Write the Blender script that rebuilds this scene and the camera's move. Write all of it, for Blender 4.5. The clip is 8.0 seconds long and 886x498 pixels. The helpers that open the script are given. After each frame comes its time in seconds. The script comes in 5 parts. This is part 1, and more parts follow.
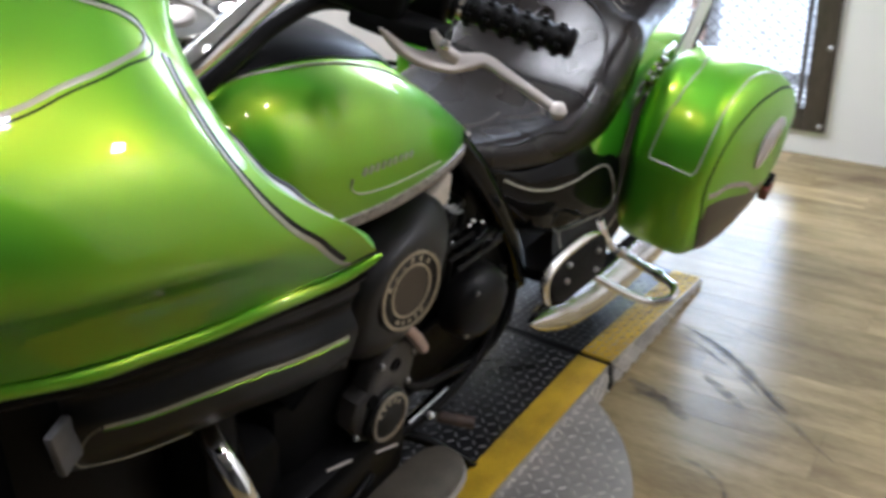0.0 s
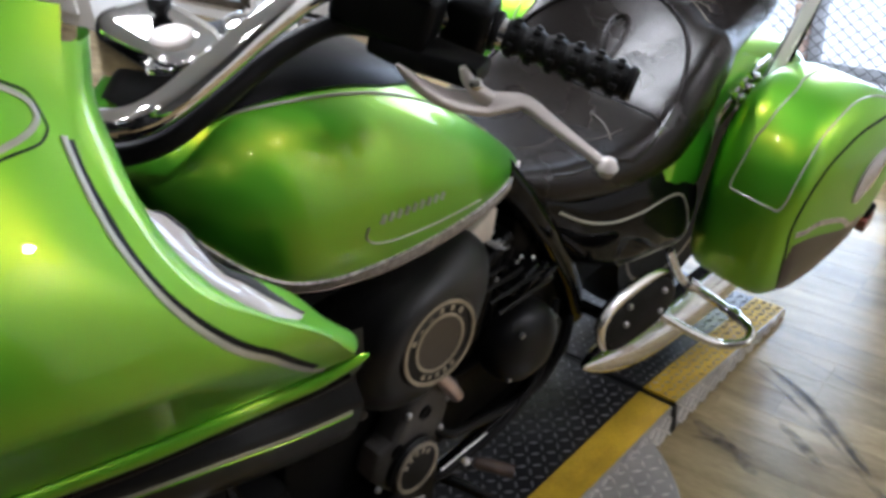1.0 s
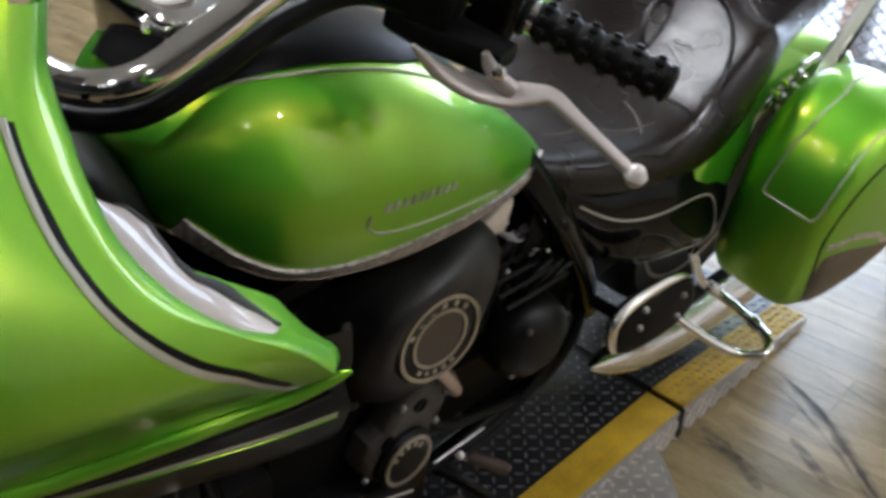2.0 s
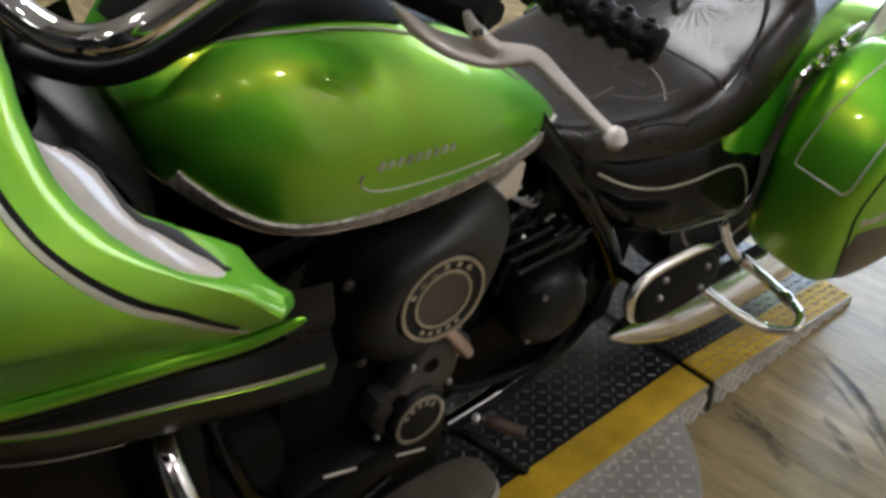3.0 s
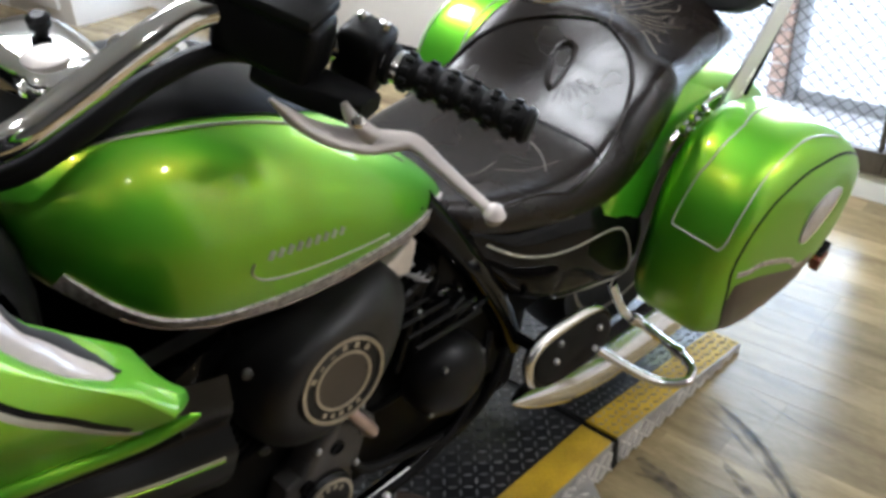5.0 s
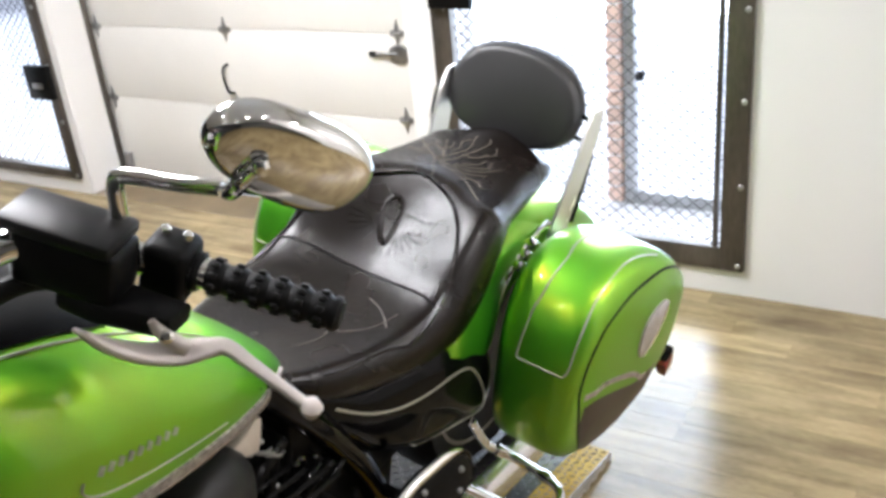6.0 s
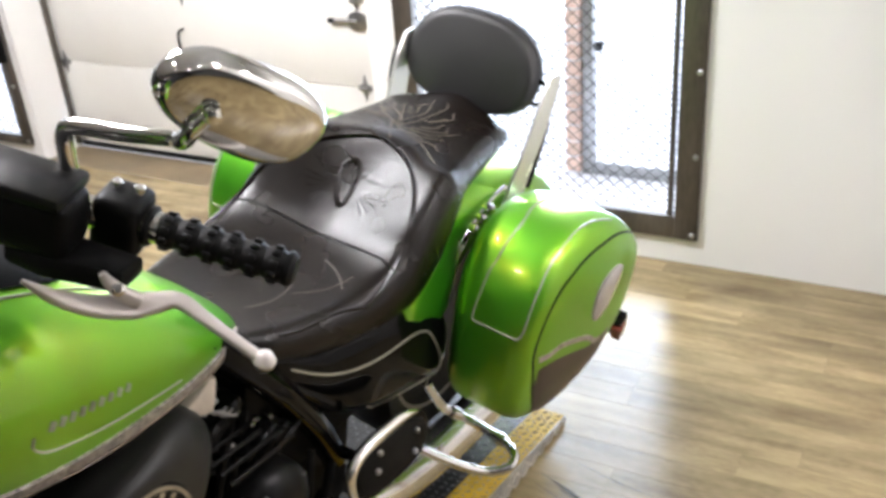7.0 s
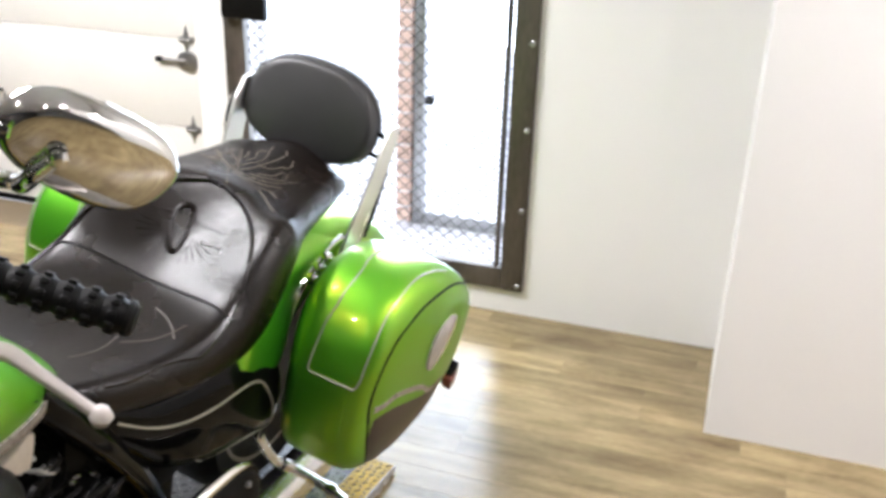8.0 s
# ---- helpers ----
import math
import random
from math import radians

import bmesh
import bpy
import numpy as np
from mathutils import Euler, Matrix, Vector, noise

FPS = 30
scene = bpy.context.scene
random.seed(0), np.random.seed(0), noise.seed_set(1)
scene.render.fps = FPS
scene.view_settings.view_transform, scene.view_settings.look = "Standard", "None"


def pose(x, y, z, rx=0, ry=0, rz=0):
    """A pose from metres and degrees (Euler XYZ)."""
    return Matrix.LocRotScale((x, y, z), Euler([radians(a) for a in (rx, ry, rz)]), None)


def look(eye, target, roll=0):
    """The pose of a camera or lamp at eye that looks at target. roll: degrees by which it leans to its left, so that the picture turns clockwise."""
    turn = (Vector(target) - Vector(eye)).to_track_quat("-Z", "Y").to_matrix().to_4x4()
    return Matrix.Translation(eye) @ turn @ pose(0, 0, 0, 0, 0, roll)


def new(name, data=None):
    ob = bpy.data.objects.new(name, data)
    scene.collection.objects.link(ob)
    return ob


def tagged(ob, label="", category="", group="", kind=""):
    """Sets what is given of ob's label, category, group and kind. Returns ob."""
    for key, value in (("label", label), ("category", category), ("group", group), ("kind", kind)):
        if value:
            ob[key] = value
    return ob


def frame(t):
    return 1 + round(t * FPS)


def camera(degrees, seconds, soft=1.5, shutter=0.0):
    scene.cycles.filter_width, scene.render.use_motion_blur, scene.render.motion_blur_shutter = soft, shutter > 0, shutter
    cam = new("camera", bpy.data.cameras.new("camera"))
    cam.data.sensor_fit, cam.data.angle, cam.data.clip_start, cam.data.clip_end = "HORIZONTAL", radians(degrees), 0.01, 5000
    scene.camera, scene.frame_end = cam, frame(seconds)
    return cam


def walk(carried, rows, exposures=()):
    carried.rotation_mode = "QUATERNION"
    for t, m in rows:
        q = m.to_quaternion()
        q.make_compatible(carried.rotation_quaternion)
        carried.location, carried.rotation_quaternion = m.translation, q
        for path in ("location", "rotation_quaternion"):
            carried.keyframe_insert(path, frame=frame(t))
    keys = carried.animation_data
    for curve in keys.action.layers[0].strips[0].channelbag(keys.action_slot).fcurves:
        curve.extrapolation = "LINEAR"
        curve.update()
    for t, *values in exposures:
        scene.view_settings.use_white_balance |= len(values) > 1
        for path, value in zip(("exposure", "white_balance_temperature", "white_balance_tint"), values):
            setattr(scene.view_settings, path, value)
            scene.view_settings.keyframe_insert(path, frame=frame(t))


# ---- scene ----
cam = camera(51.3, 8.0, 3.5, 0.4)
PATH = [
    (0, (1.085, -1.291, 1.555), (0.097, 0.132, 0.556), -4.6),
    (0.5, (1.121, -1.173, 1.564), (-0.04, 0.11, 0.561), -6.5),
    (1, (1.027, -1.073, 1.561), (-0.094, 0.214, 0.518), -4.7),
    (1.5, (0.941, -1.008, 1.536), (-0.041, 0.325, 0.414), -0.2),
    (2, (0.976, -0.992, 1.549), (-0.148, 0.234, 0.437), -0.8),
    (2.2, (1.003, -0.982, 1.556), (-0.168, 0.182, 0.427), -0.5),
    (3.3, (1.069, -0.933, 1.541), (-0.148, 0.15, 0.381), -2.5),
    (3.5, (1.078, -0.941, 1.544), (-0.134, 0.17, 0.405), -2.5),
    (4, (1.088, -0.934, 1.556), (-0.082, 0.263, 0.462), -3.3),
    (4.2, (1.08, -0.927, 1.556), (-0.073, 0.31, 0.487), -3.1),
    (5.3, (1.082, -0.944, 1.576), (-0.022, 0.4, 0.589), -2.5),
    (5.5, (1.113, -0.916, 1.598), (0.028, 0.49, 0.678), -3.9),
    (6, (1.156, -0.893, 1.649), (0.18, 0.642, 0.817), -5.9),
    (6.5, (1.165, -0.902, 1.644), (0.216, 0.641, 0.796), -5.5),
    (7, (1.168, -0.903, 1.633), (0.276, 0.65, 0.742), -4.5),
    (7.5, (1.172, -0.902, 1.643), (0.45, 0.752, 0.781), -2.2),
    (8, (1.141, -0.919, 1.643), (0.586, 0.825, 0.835), 1.8),
]
walk(cam, [(t, look(eye, target, roll)) for t, eye, target, roll in PATH],
     [(0.0, -0.36, 5900, 15), (1.0, -0.52, 5900, 15), (2.0, -0.66, 6100, 14), (3.5, -0.74, 6350, 12), (4.0, -0.62, 6300, 12), (5.3, -0.29, 6000, 13), (6.0, -0.18, 6250, 15), (8.0, -0.12, 6350, 16)])

# ---- world, sun, lamps ----
world = bpy.data.worlds.new("world")
scene.world = world
world.use_nodes = True
wn = world.node_tree
sky = wn.nodes.new("ShaderNodeTexSky")
sky.sky_type = "NISHITA"
sky.sun_disc = False
sky.sun_elevation, sky.sun_rotation = radians(35), radians(20)
wn.links.new(sky.outputs[0], wn.nodes["Background"].inputs[0])
wn.nodes["Background"].inputs[1].default_value = 0.15


def lamp(name, kind, m, energy, color=(1, 1, 1), **settings):
    data = bpy.data.lights.new(name, kind)
    data.energy, data.color = energy, color
    for key, value in settings.items():
        if key == "size":
            data.size = value
        if key == "size_y":
            data.shape, data.size_y = "RECTANGLE", value
        if key == "radius":
            data.shadow_soft_size = value
        if key == "angle":
            data.angle = value
    ob = new(name, data)
    ob.matrix_world = m
    return ob


lamp("sun", "SUN", look((2.0, 9.0, 7.0), (0.5, 2.2, 0.0)), 1.0, (1.0, 0.97, 0.93), angle=radians(12))
# daylight through the two mesh-covered openings
lamp("daylight", "AREA", look((-0.1, 2.42, 1.05), (0.0, 0.0, 1.4)), 55, (0.66, 0.83, 1.0), size=1.0, size_y=1.8)
lamp("daylight", "AREA", look((-3.35, 2.42, 1.05), (-3.0, 0.0, 1.4)), 34, (0.70, 0.86, 1.0), size=0.7, size_y=1.8)


# ---- materials ----
def material(name, color, rough=0.5, metal=0.0, coat=0.0, coat_rough=0.03, vary=0.12, scale=6.0, fine=90.0, bump=0.02, tint=None, random_piece=0.0, spec=0.5, stretch=(1, 1, 1), rough_vary=0.08, stains=0.0):
    m = bpy.data.materials.new(name)
    m.use_nodes = True
    t, n, link = m.node_tree, m.node_tree.nodes, m.node_tree.links.new
    b = n["Principled BSDF"]
    b.inputs["Metallic"].default_value = metal
    b.inputs["Coat Weight"].default_value = coat
    b.inputs["Coat Roughness"].default_value = coat_rough
    b.inputs["Specular IOR Level"].default_value = spec
    co = n.new("ShaderNodeTexCoord")
    mp = n.new("ShaderNodeMapping")
    mp.inputs["Scale"].default_value = stretch
    if random_piece:
        shift, per = n.new("ShaderNodeVectorMath"), n.new("ShaderNodeObjectInfo")
        shift.operation = "MULTIPLY_ADD"
        shift.inputs[1].default_value = (37, 53, 0)
        link(per.outputs["Random"], shift.inputs[0])
        link(co.outputs["Object"], shift.inputs[2])
        link(shift.outputs[0], mp.inputs[0])
    else:
        link(co.outputs["Object"], mp.inputs[0])
    big, small = n.new("ShaderNodeTexNoise"), n.new("ShaderNodeTexNoise")
    big.inputs["Scale"].default_value, small.inputs["Scale"].default_value = scale, fine
    big.inputs["Detail"].default_value, small.inputs["Detail"].default_value = 5, 3
    link(mp.outputs[0], big.inputs[0])
    link(mp.outputs[0], small.inputs[0])
    two = n.new("ShaderNodeMath")
    two.operation = "MULTIPLY_ADD"
    link(small.outputs[0], two.inputs[0])
    two.inputs[1].default_value = 0.4
    link(big.outputs[0], two.inputs[2])
    ramp = n.new("ShaderNodeMapRange")
    ramp.inputs["From Min"].default_value, ramp.inputs["From Max"].default_value = 0.45, 0.95
    link(two.outputs[0], ramp.inputs[0])
    mix = n.new("ShaderNodeMix")
    mix.data_type = "RGBA"
    dark = tuple(c * (1 - vary) for c in color)
    light = tint or tuple(min(1, c * (1 + vary)) for c in color)
    mix.inputs["A"].default_value, mix.inputs["B"].default_value = (*dark, 1), (*light, 1)
    link(ramp.outputs[0], mix.inputs["Factor"])
    last = mix.outputs["Result"]
    if random_piece:
        info, hsv = n.new("ShaderNodeObjectInfo"), n.new("ShaderNodeHueSaturation")
        val = n.new("ShaderNodeMapRange")
        val.inputs["To Min"].default_value, val.inputs["To Max"].default_value = 1 - random_piece, 1 + random_piece
        link(info.outputs["Random"], val.inputs[0])
        link(val.outputs[0], hsv.inputs["Value"])
        link(last, hsv.inputs["Color"])
        last = hsv.outputs[0]
    if stains:  # wandering darker marks that run on from piece to piece
        geo, mark, fade, dirt = n.new("ShaderNodeNewGeometry"), n.new("ShaderNodeTexNoise"), n.new("ShaderNodeMapRange"), n.new("ShaderNodeMix")
        mark.inputs["Scale"].default_value, mark.inputs["Detail"].default_value, mark.inputs["Distortion"].default_value = 1.7, 6, 2.2
        link(geo.outputs["Position"], mark.inputs[0])
        fade.inputs["From Min"].default_value, fade.inputs["From Max"].default_value = 0.50, 0.72
        fade.inputs["To Max"].default_value = stains
        link(mark.outputs[0], fade.inputs[0])
        dirt.data_type, dirt.blend_type = "RGBA", "MULTIPLY"
        dirt.inputs["B"].default_value = (0.42, 0.33, 0.26, 1)
        link(fade.outputs[0], dirt.inputs["Factor"])
        link(last, dirt.inputs["A"])
        last = dirt.outputs["Result"]
    link(last, b.inputs["Base Color"])
    rr = n.new("ShaderNodeMapRange")
    rr.inputs["To Min"].default_value, rr.inputs["To Max"].default_value = max(0.0, rough - rough_vary * rough * 2), min(1, rough + rough_vary * rough * 2)
    link(big.outputs[0], rr.inputs[0])
    link(rr.outputs[0], b.inputs["Roughness"])
    if bump:
        bp = n.new("ShaderNodeBump")
        bp.inputs["Strength"].default_value, bp.inputs["Distance"].default_value = bump, 0.01
        link(small.outputs[0], bp.inputs["Height"])
        link(bp.outputs[0], b.inputs["Normal"])
    return m


green = material("green_paint", (0.027, 0.22, 0.009), 0.45, 0.0, 0.6, 0.03, 0.08, 5, 900, 0.0)
# pearl flakes under the lacquer: a wide green lobe and a narrow yellow one
paint_tree = green.node_tree
flakes = []
for colour, rough in (((0.050, 0.50, 0.020, 1), 0.54), ((0.68, 0.55, 0.020, 1), 0.33)):
    lobe = paint_tree.nodes.new("ShaderNodeBsdfPrincipled")
    lobe.inputs["Base Color"].default_value = colour
    lobe.inputs["Metallic"].default_value, lobe.inputs["Roughness"].default_value = 1.0, rough
    lobe.inputs["Coat Weight"].default_value, lobe.inputs["Coat Roughness"].default_value = 0.6, 0.03
    flakes.append(lobe)
duo, pearl = paint_tree.nodes.new("ShaderNodeMixShader"), paint_tree.nodes.new("ShaderNodeMixShader")
duo.inputs[0].default_value, pearl.inputs[0].default_value = 0.31, 0.80
paint_tree.links.new(flakes[0].outputs[0], duo.inputs[1])
paint_tree.links.new(flakes[1].outputs[0], duo.inputs[2])
paint_tree.links.new(paint_tree.nodes["Principled BSDF"].outputs[0], pearl.inputs[1])
paint_tree.links.new(duo.outputs[0], pearl.inputs[2])
paint_tree.links.new(pearl.outputs[0], paint_tree.nodes["Material Output"].inputs[0])
stripe_mat = material("stripe", (0.36, 0.35, 0.27), 0.38, 0.3, 0.4, 0.1, 0.1, 30)
silver_trim = material("silver_trim", (0.34, 0.30, 0.26), 0.42, 0.3, 0.3, 0.1, 0.6, 60, 220, 0.1)
mottled = material("mottled_trim", (0.13, 0.115, 0.10), 0.42, 0.2, 0.3, 0.1, 0.3, 110, 300, 0.1, (0.52, 0.46, 0.40))
emblem_mat = material("dull_emblem", (0.27, 0.32, 0.20), 0.45, 0.0, 0.2, 0.1, 0.3, 60)
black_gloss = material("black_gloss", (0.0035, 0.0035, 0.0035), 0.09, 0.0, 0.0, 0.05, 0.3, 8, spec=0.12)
black_matte = material("black_matte", (0.0044, 0.0043, 0.0042), 0.42, 0.0, 0, 0.1, 0.3, 20, 400, 0.05, spec=0.09)
black_rubber = material("black_rubber", (0.0036, 0.0035, 0.0034), 0.48, 0.0, 0, 0.1, 0.3, 30, 500, 0.1, spec=0.14)
charcoal = material("charcoal_cast", (0.0052, 0.0051, 0.0050), 0.36, 0.0, 0.0, 0.2, 0.25, 12, 500, 0.05, spec=0.18)
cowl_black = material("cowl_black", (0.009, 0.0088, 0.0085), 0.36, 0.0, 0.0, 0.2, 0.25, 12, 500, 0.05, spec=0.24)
satin_black = material("satin_black", (0.013, 0.0125, 0.012), 0.44, 0.0, 0.0, 0.2, 0.25, 12, 500, 0.05, spec=0.36)
grey_cast = material("grey_cast", (0.062, 0.058, 0.054), 0.40, 0.5, 0, 0.1, 0.4, 14, 300, 0.08)
chrome = material("chrome", (0.74, 0.73, 0.71), 0.07, 1.0, 0, 0.1, 0.06, 9, 60, 0.004)
polished = material("polished_chrome", (0.80, 0.78, 0.75), 0.20, 1.0, 0, 0.1, 0.06, 9, 60, 0.004)
satin_alloy = material("satin_alloy", (0.50, 0.455, 0.42), 0.42, 0.35, 0, 0.1, 0.12, 20, 250, 0.03)
bright_alloy = material("bright_alloy", (0.84, 0.83, 0.81), 0.26, 0.6, 0.0, 0.08, 0.06, 9, 60, 0.01)
brushed = material("brushed_alloy", (0.40, 0.37, 0.34), 0.50, 0.75, 0, 0.1, 0.12, 20, 250, 0.03)
leather = material("seat_leather", (0.0056, 0.0034, 0.0023), 0.27, 0.0, 0.0, 0.2, 0.22, 9, 260, 0.14, spec=0.30, rough_vary=0.05)
thread = material("cream_thread", (0.15, 0.13, 0.10), 0.7, 0, 0, 0.1, 0.3, 80)
thread_dim = material("brown_thread", (0.06, 0.05, 0.042), 0.6, 0, 0, 0.1, 0.3, 80)
dusty_rubber = material("dusty_rubber", (0.075, 0.064, 0.048), 0.6, 0, 0, 0.1, 0.35, 18, 200, 0.1)
brown_rubber = material("brown_rubber", (0.055, 0.034, 0.024), 0.55, 0, 0, 0.1, 0.35, 30)
copper_alloy = material("copper_alloy", (0.52, 0.40, 0.35), 0.34, 0.8, 0, 0.1, 0.12, 20, 250, 0.03)
reflector_grey = material("reflector_grey", (0.085, 0.085, 0.088), 0.35, 0, 0.2, 0.1, 0.2, 30)
rubber_grey = material("grey_rubber", (0.014, 0.014, 0.015), 0.6, 0, 0, 0.1, 0.2, 30)
badge_gold = material("badge_ring", (0.38, 0.335, 0.26), 0.35, 0.7, 0, 0.1, 0.2, 40)
dark_lens = material("smoked_lens", (0.030, 0.018, 0.013), 0.3, 0, 0.15, 0.06, 0.3, 10)
insert_lens = material("insert_lens", (0.42, 0.37, 0.34), 0.42, 0.0, 0.8, 0.025, 0.10, 30)
clear_lens = material("clear_lens", (0.40, 0.375, 0.36), 0.16, 0.1, 1.0, 0.03, 0.15, 30)
red_lens = material("red_lens", (0.16, 0.022, 0.016), 0.25, 0, 0.4, 0.05, 0.25, 30)
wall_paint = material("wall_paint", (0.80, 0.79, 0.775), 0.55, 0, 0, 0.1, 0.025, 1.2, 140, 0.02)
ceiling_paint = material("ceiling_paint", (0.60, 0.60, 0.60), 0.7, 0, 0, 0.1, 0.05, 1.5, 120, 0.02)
# tones for unseen walls, chosen for what the bike's paint and blacks reflect
side_tone = material("side_wall_paint", (0.16, 0.16, 0.157), 0.6, 0, 0, 0.1, 0.1, 1.5, 120, 0.02)
dark_surround = material("dark_wall_paint", (0.030, 0.029, 0.028), 0.6, 0, 0, 0.1, 0.1, 1.5, 120, 0.02)
door_paint = material("door_paint", (0.78, 0.765, 0.72), 0.45, 0.0, 0, 0.1, 0.04, 2.5, 160, 0.03)
frame_steel = material("frame_steel", (0.085, 0.072, 0.060), 0.45, 0.4, 0, 0.1, 0.5, 7, 120, 0.06, stretch=(1, 1, 0.2))
mesh_steel = material("mesh_steel", (0.045, 0.042, 0.040), 0.45, 0.6, 0, 0.1, 0.3, 20)
zinc = material("zinc_hardware", (0.34, 0.34, 0.335), 0.38, 0.9, 0, 0.1, 0.2, 25)
plank_mat = material("plank", (0.225, 0.165, 0.083), 0.23, 0, 0.0, 0.15, 0.26, 7, 80, 0.03, (0.40, 0.312, 0.165), 0.17, stretch=(0.45, 2.4, 1), stains=0.38, spec=0.5)
plank_rest_mat = material("plank_rest", (0.225, 0.165, 0.083), 0.23, 0, 0.0, 0.15, 0.26, 7, 80, 0.03, (0.40, 0.312, 0.165), stretch=(0.45, 2.4, 1), stains=0.38, spec=0.5)
joint_mat = material("floor_base", (0.19, 0.14, 0.08), 0.35, 0, 0, 0.1, 0.3)
scuff_mat = material("scuff", (0.05, 0.042, 0.035), 0.5, 0, 0, 0.1, 0.4, 9, 60, 0.02)
# the marks are thin and broken: see-through where the noise is low
thin = scuff_mat.node_tree.nodes.new("ShaderNodeTexNoise")
thin.inputs["Scale"].default_value, thin.inputs["Detail"].default_value = 6, 4
cover_part = scuff_mat.node_tree.nodes.new("ShaderNodeMapRange")
cover_part.inputs["From Min"].default_value, cover_part.inputs["From Max"].default_value, cover_part.inputs["To Max"].default_value = 0.28, 0.70, 0.62
scuff_mat.node_tree.links.new(thin.outputs[0], cover_part.inputs[0])
scuff_mat.node_tree.links.new(cover_part.outputs[0], scuff_mat.node_tree.nodes["Principled BSDF"].inputs["Alpha"])
deck_black = material("deck_black", (0.011, 0.0115, 0.013), 0.36, 0.1, 0.1, 0.2, 0.35, 12, 200, 0.08)
deck_tread = material("deck_tread", (0.16, 0.162, 0.170), 0.34, 0.3, 0.1, 0.2, 0.5, 14, 200, 0.05)
# brown metal tone: a copper reflection put into the colour
dark_chrome = material("dark_chrome", (0.20, 0.15, 0.11), 0.24, 1.0, 0, 0.1, 0.2, 12)
cream_plastic = material("cream_plastic", (0.50, 0.44, 0.36), 0.5, 0, 0, 0.1, 0.15, 30)
pad_leather = material("backrest_leather", (0.024, 0.0235, 0.023), 0.46, 0, 0, 0.2, 0.2, 9, 300, 0.10, spec=0.6)
deck_yellow = material("deck_yellow", (0.50, 0.32, 0.015), 0.55, 0.0, 0.0, 0.2, 0.34, 10, 140, 0.10, spec=0.3)
worn_tread = material("worn_tread", (0.36, 0.29, 0.13), 0.5, 0.2, 0.0, 0.2, 0.5, 25, 140, 0.10, (0.46, 0.43, 0.36))
# paler copy of the plate alloy: lit bars against shade put into colour
worn_alloy = material("worn_alloy", (0.66, 0.63, 0.58), 0.35, 0.35, 0, 0.1, 0.2, 12, 160, 0.05)
plate_alloy = material("tread_alloy", (0.38, 0.36, 0.335), 0.40, 0.45, 0, 0.1, 0.2, 12, 160, 0.05)
brick_mat = material("brick", (0.60, 0.42, 0.33), 0.8, 0, 0, 0.1, 0.2, 12, 150, 0.15)
outside_white = material("outside_white", (0.85, 0.85, 0.86), 0.8, 0, 0, 0.1, 0.05, 2)
smoked_glass = material("smoked_screen", (0.16, 0.135, 0.12), 0.12, 0, 0.3, 0.05, 0.1, 3, 50, 0.0)
bulb = bpy.data.materials.new("lamp_glow")
bulb.use_nodes = True
bulb.node_tree.nodes["Principled BSDF"].inputs["Emission Color"].default_value = (1, 0.95, 0.86, 1)
bulb.node_tree.nodes["Principled BSDF"].inputs["Emission Strength"].default_value = 30.0
# emission that stands in for blown-out daylight behind the mesh
glow_backdrop = bpy.data.materials.new("bright_sky")
glow_backdrop.use_nodes = True
glow_backdrop.node_tree.nodes["Principled BSDF"].inputs["Emission Color"].default_value = (0.80, 0.89, 1, 1)
glow_backdrop.node_tree.nodes["Principled BSDF"].inputs["Emission Strength"].default_value = 7.0


# ---- mesh helpers ----
def finish(bm, smooth=True):
    bmesh.ops.recalc_face_normals(bm, faces=bm.faces)
    for f in bm.faces:
        f.smooth = smooth
    return bm


def part(name, bm, mat, parent=None, label="", kind="", split=40):
    me = bpy.data.meshes.new(name)
    bm.to_mesh(me)
    bm.free()
    if split:
        me.set_sharp_from_angle(angle=radians(split))
    me.materials.append(mat)
    ob = new(name, me)
    ob.parent = parent
    return tagged(ob, label, kind=kind)


def curve(points, n=8, closed=False):
    """Points along a smooth curve through the given ones."""
    p = [Vector(q) for q in points]
    k, out = len(p), []
    for i in range(k if closed else k - 1):
        a = p[(i - 1) % k] if closed or i > 0 else p[0] * 2 - p[1]
        b, c = p[i], p[(i + 1) % k]
        d = p[(i + 2) % k] if closed or i + 2 < k else c * 2 - b
        for j in range(n):
            s = j / n
            out.append(0.5 * ((2 * b) + (c - a) * s + (2 * a - 5 * b + 4 * c - d) * s * s + (3 * b - a - 3 * c + d) * s ** 3))
    if not closed:
        out.append(p[-1])
    return out


def grid(rows, wrap=False, caps=False, bm=None):
    """A sheet through rows of points; wrap joins each row's ends, caps closes first and last row."""
    bm = bm or bmesh.new()
    v = [[bm.verts.new(p) for p in row] for row in rows]
    m = len(rows[0])
    for a, b in zip(v, v[1:]):
        for i in range(m if wrap else m - 1):
            j = (i + 1) % m
            bm.faces.new((a[i], a[j], b[j], b[i]))
    if caps:
        bm.faces.new(v[0])
        bm.faces.new(list(reversed(v[-1])))
    return bm


def dense(rows, n=5, m=1, wrap=False):
    """Rows refined: n steps from row to row, m steps along each row."""
    if m > 1:
        rows = [curve(r, m, wrap) for r in rows]
    cols = [curve([r[i] for r in rows], n) for i in range(len(rows[0]))]
    return [[c[k] for c in cols] for k in range(len(cols[0]))]


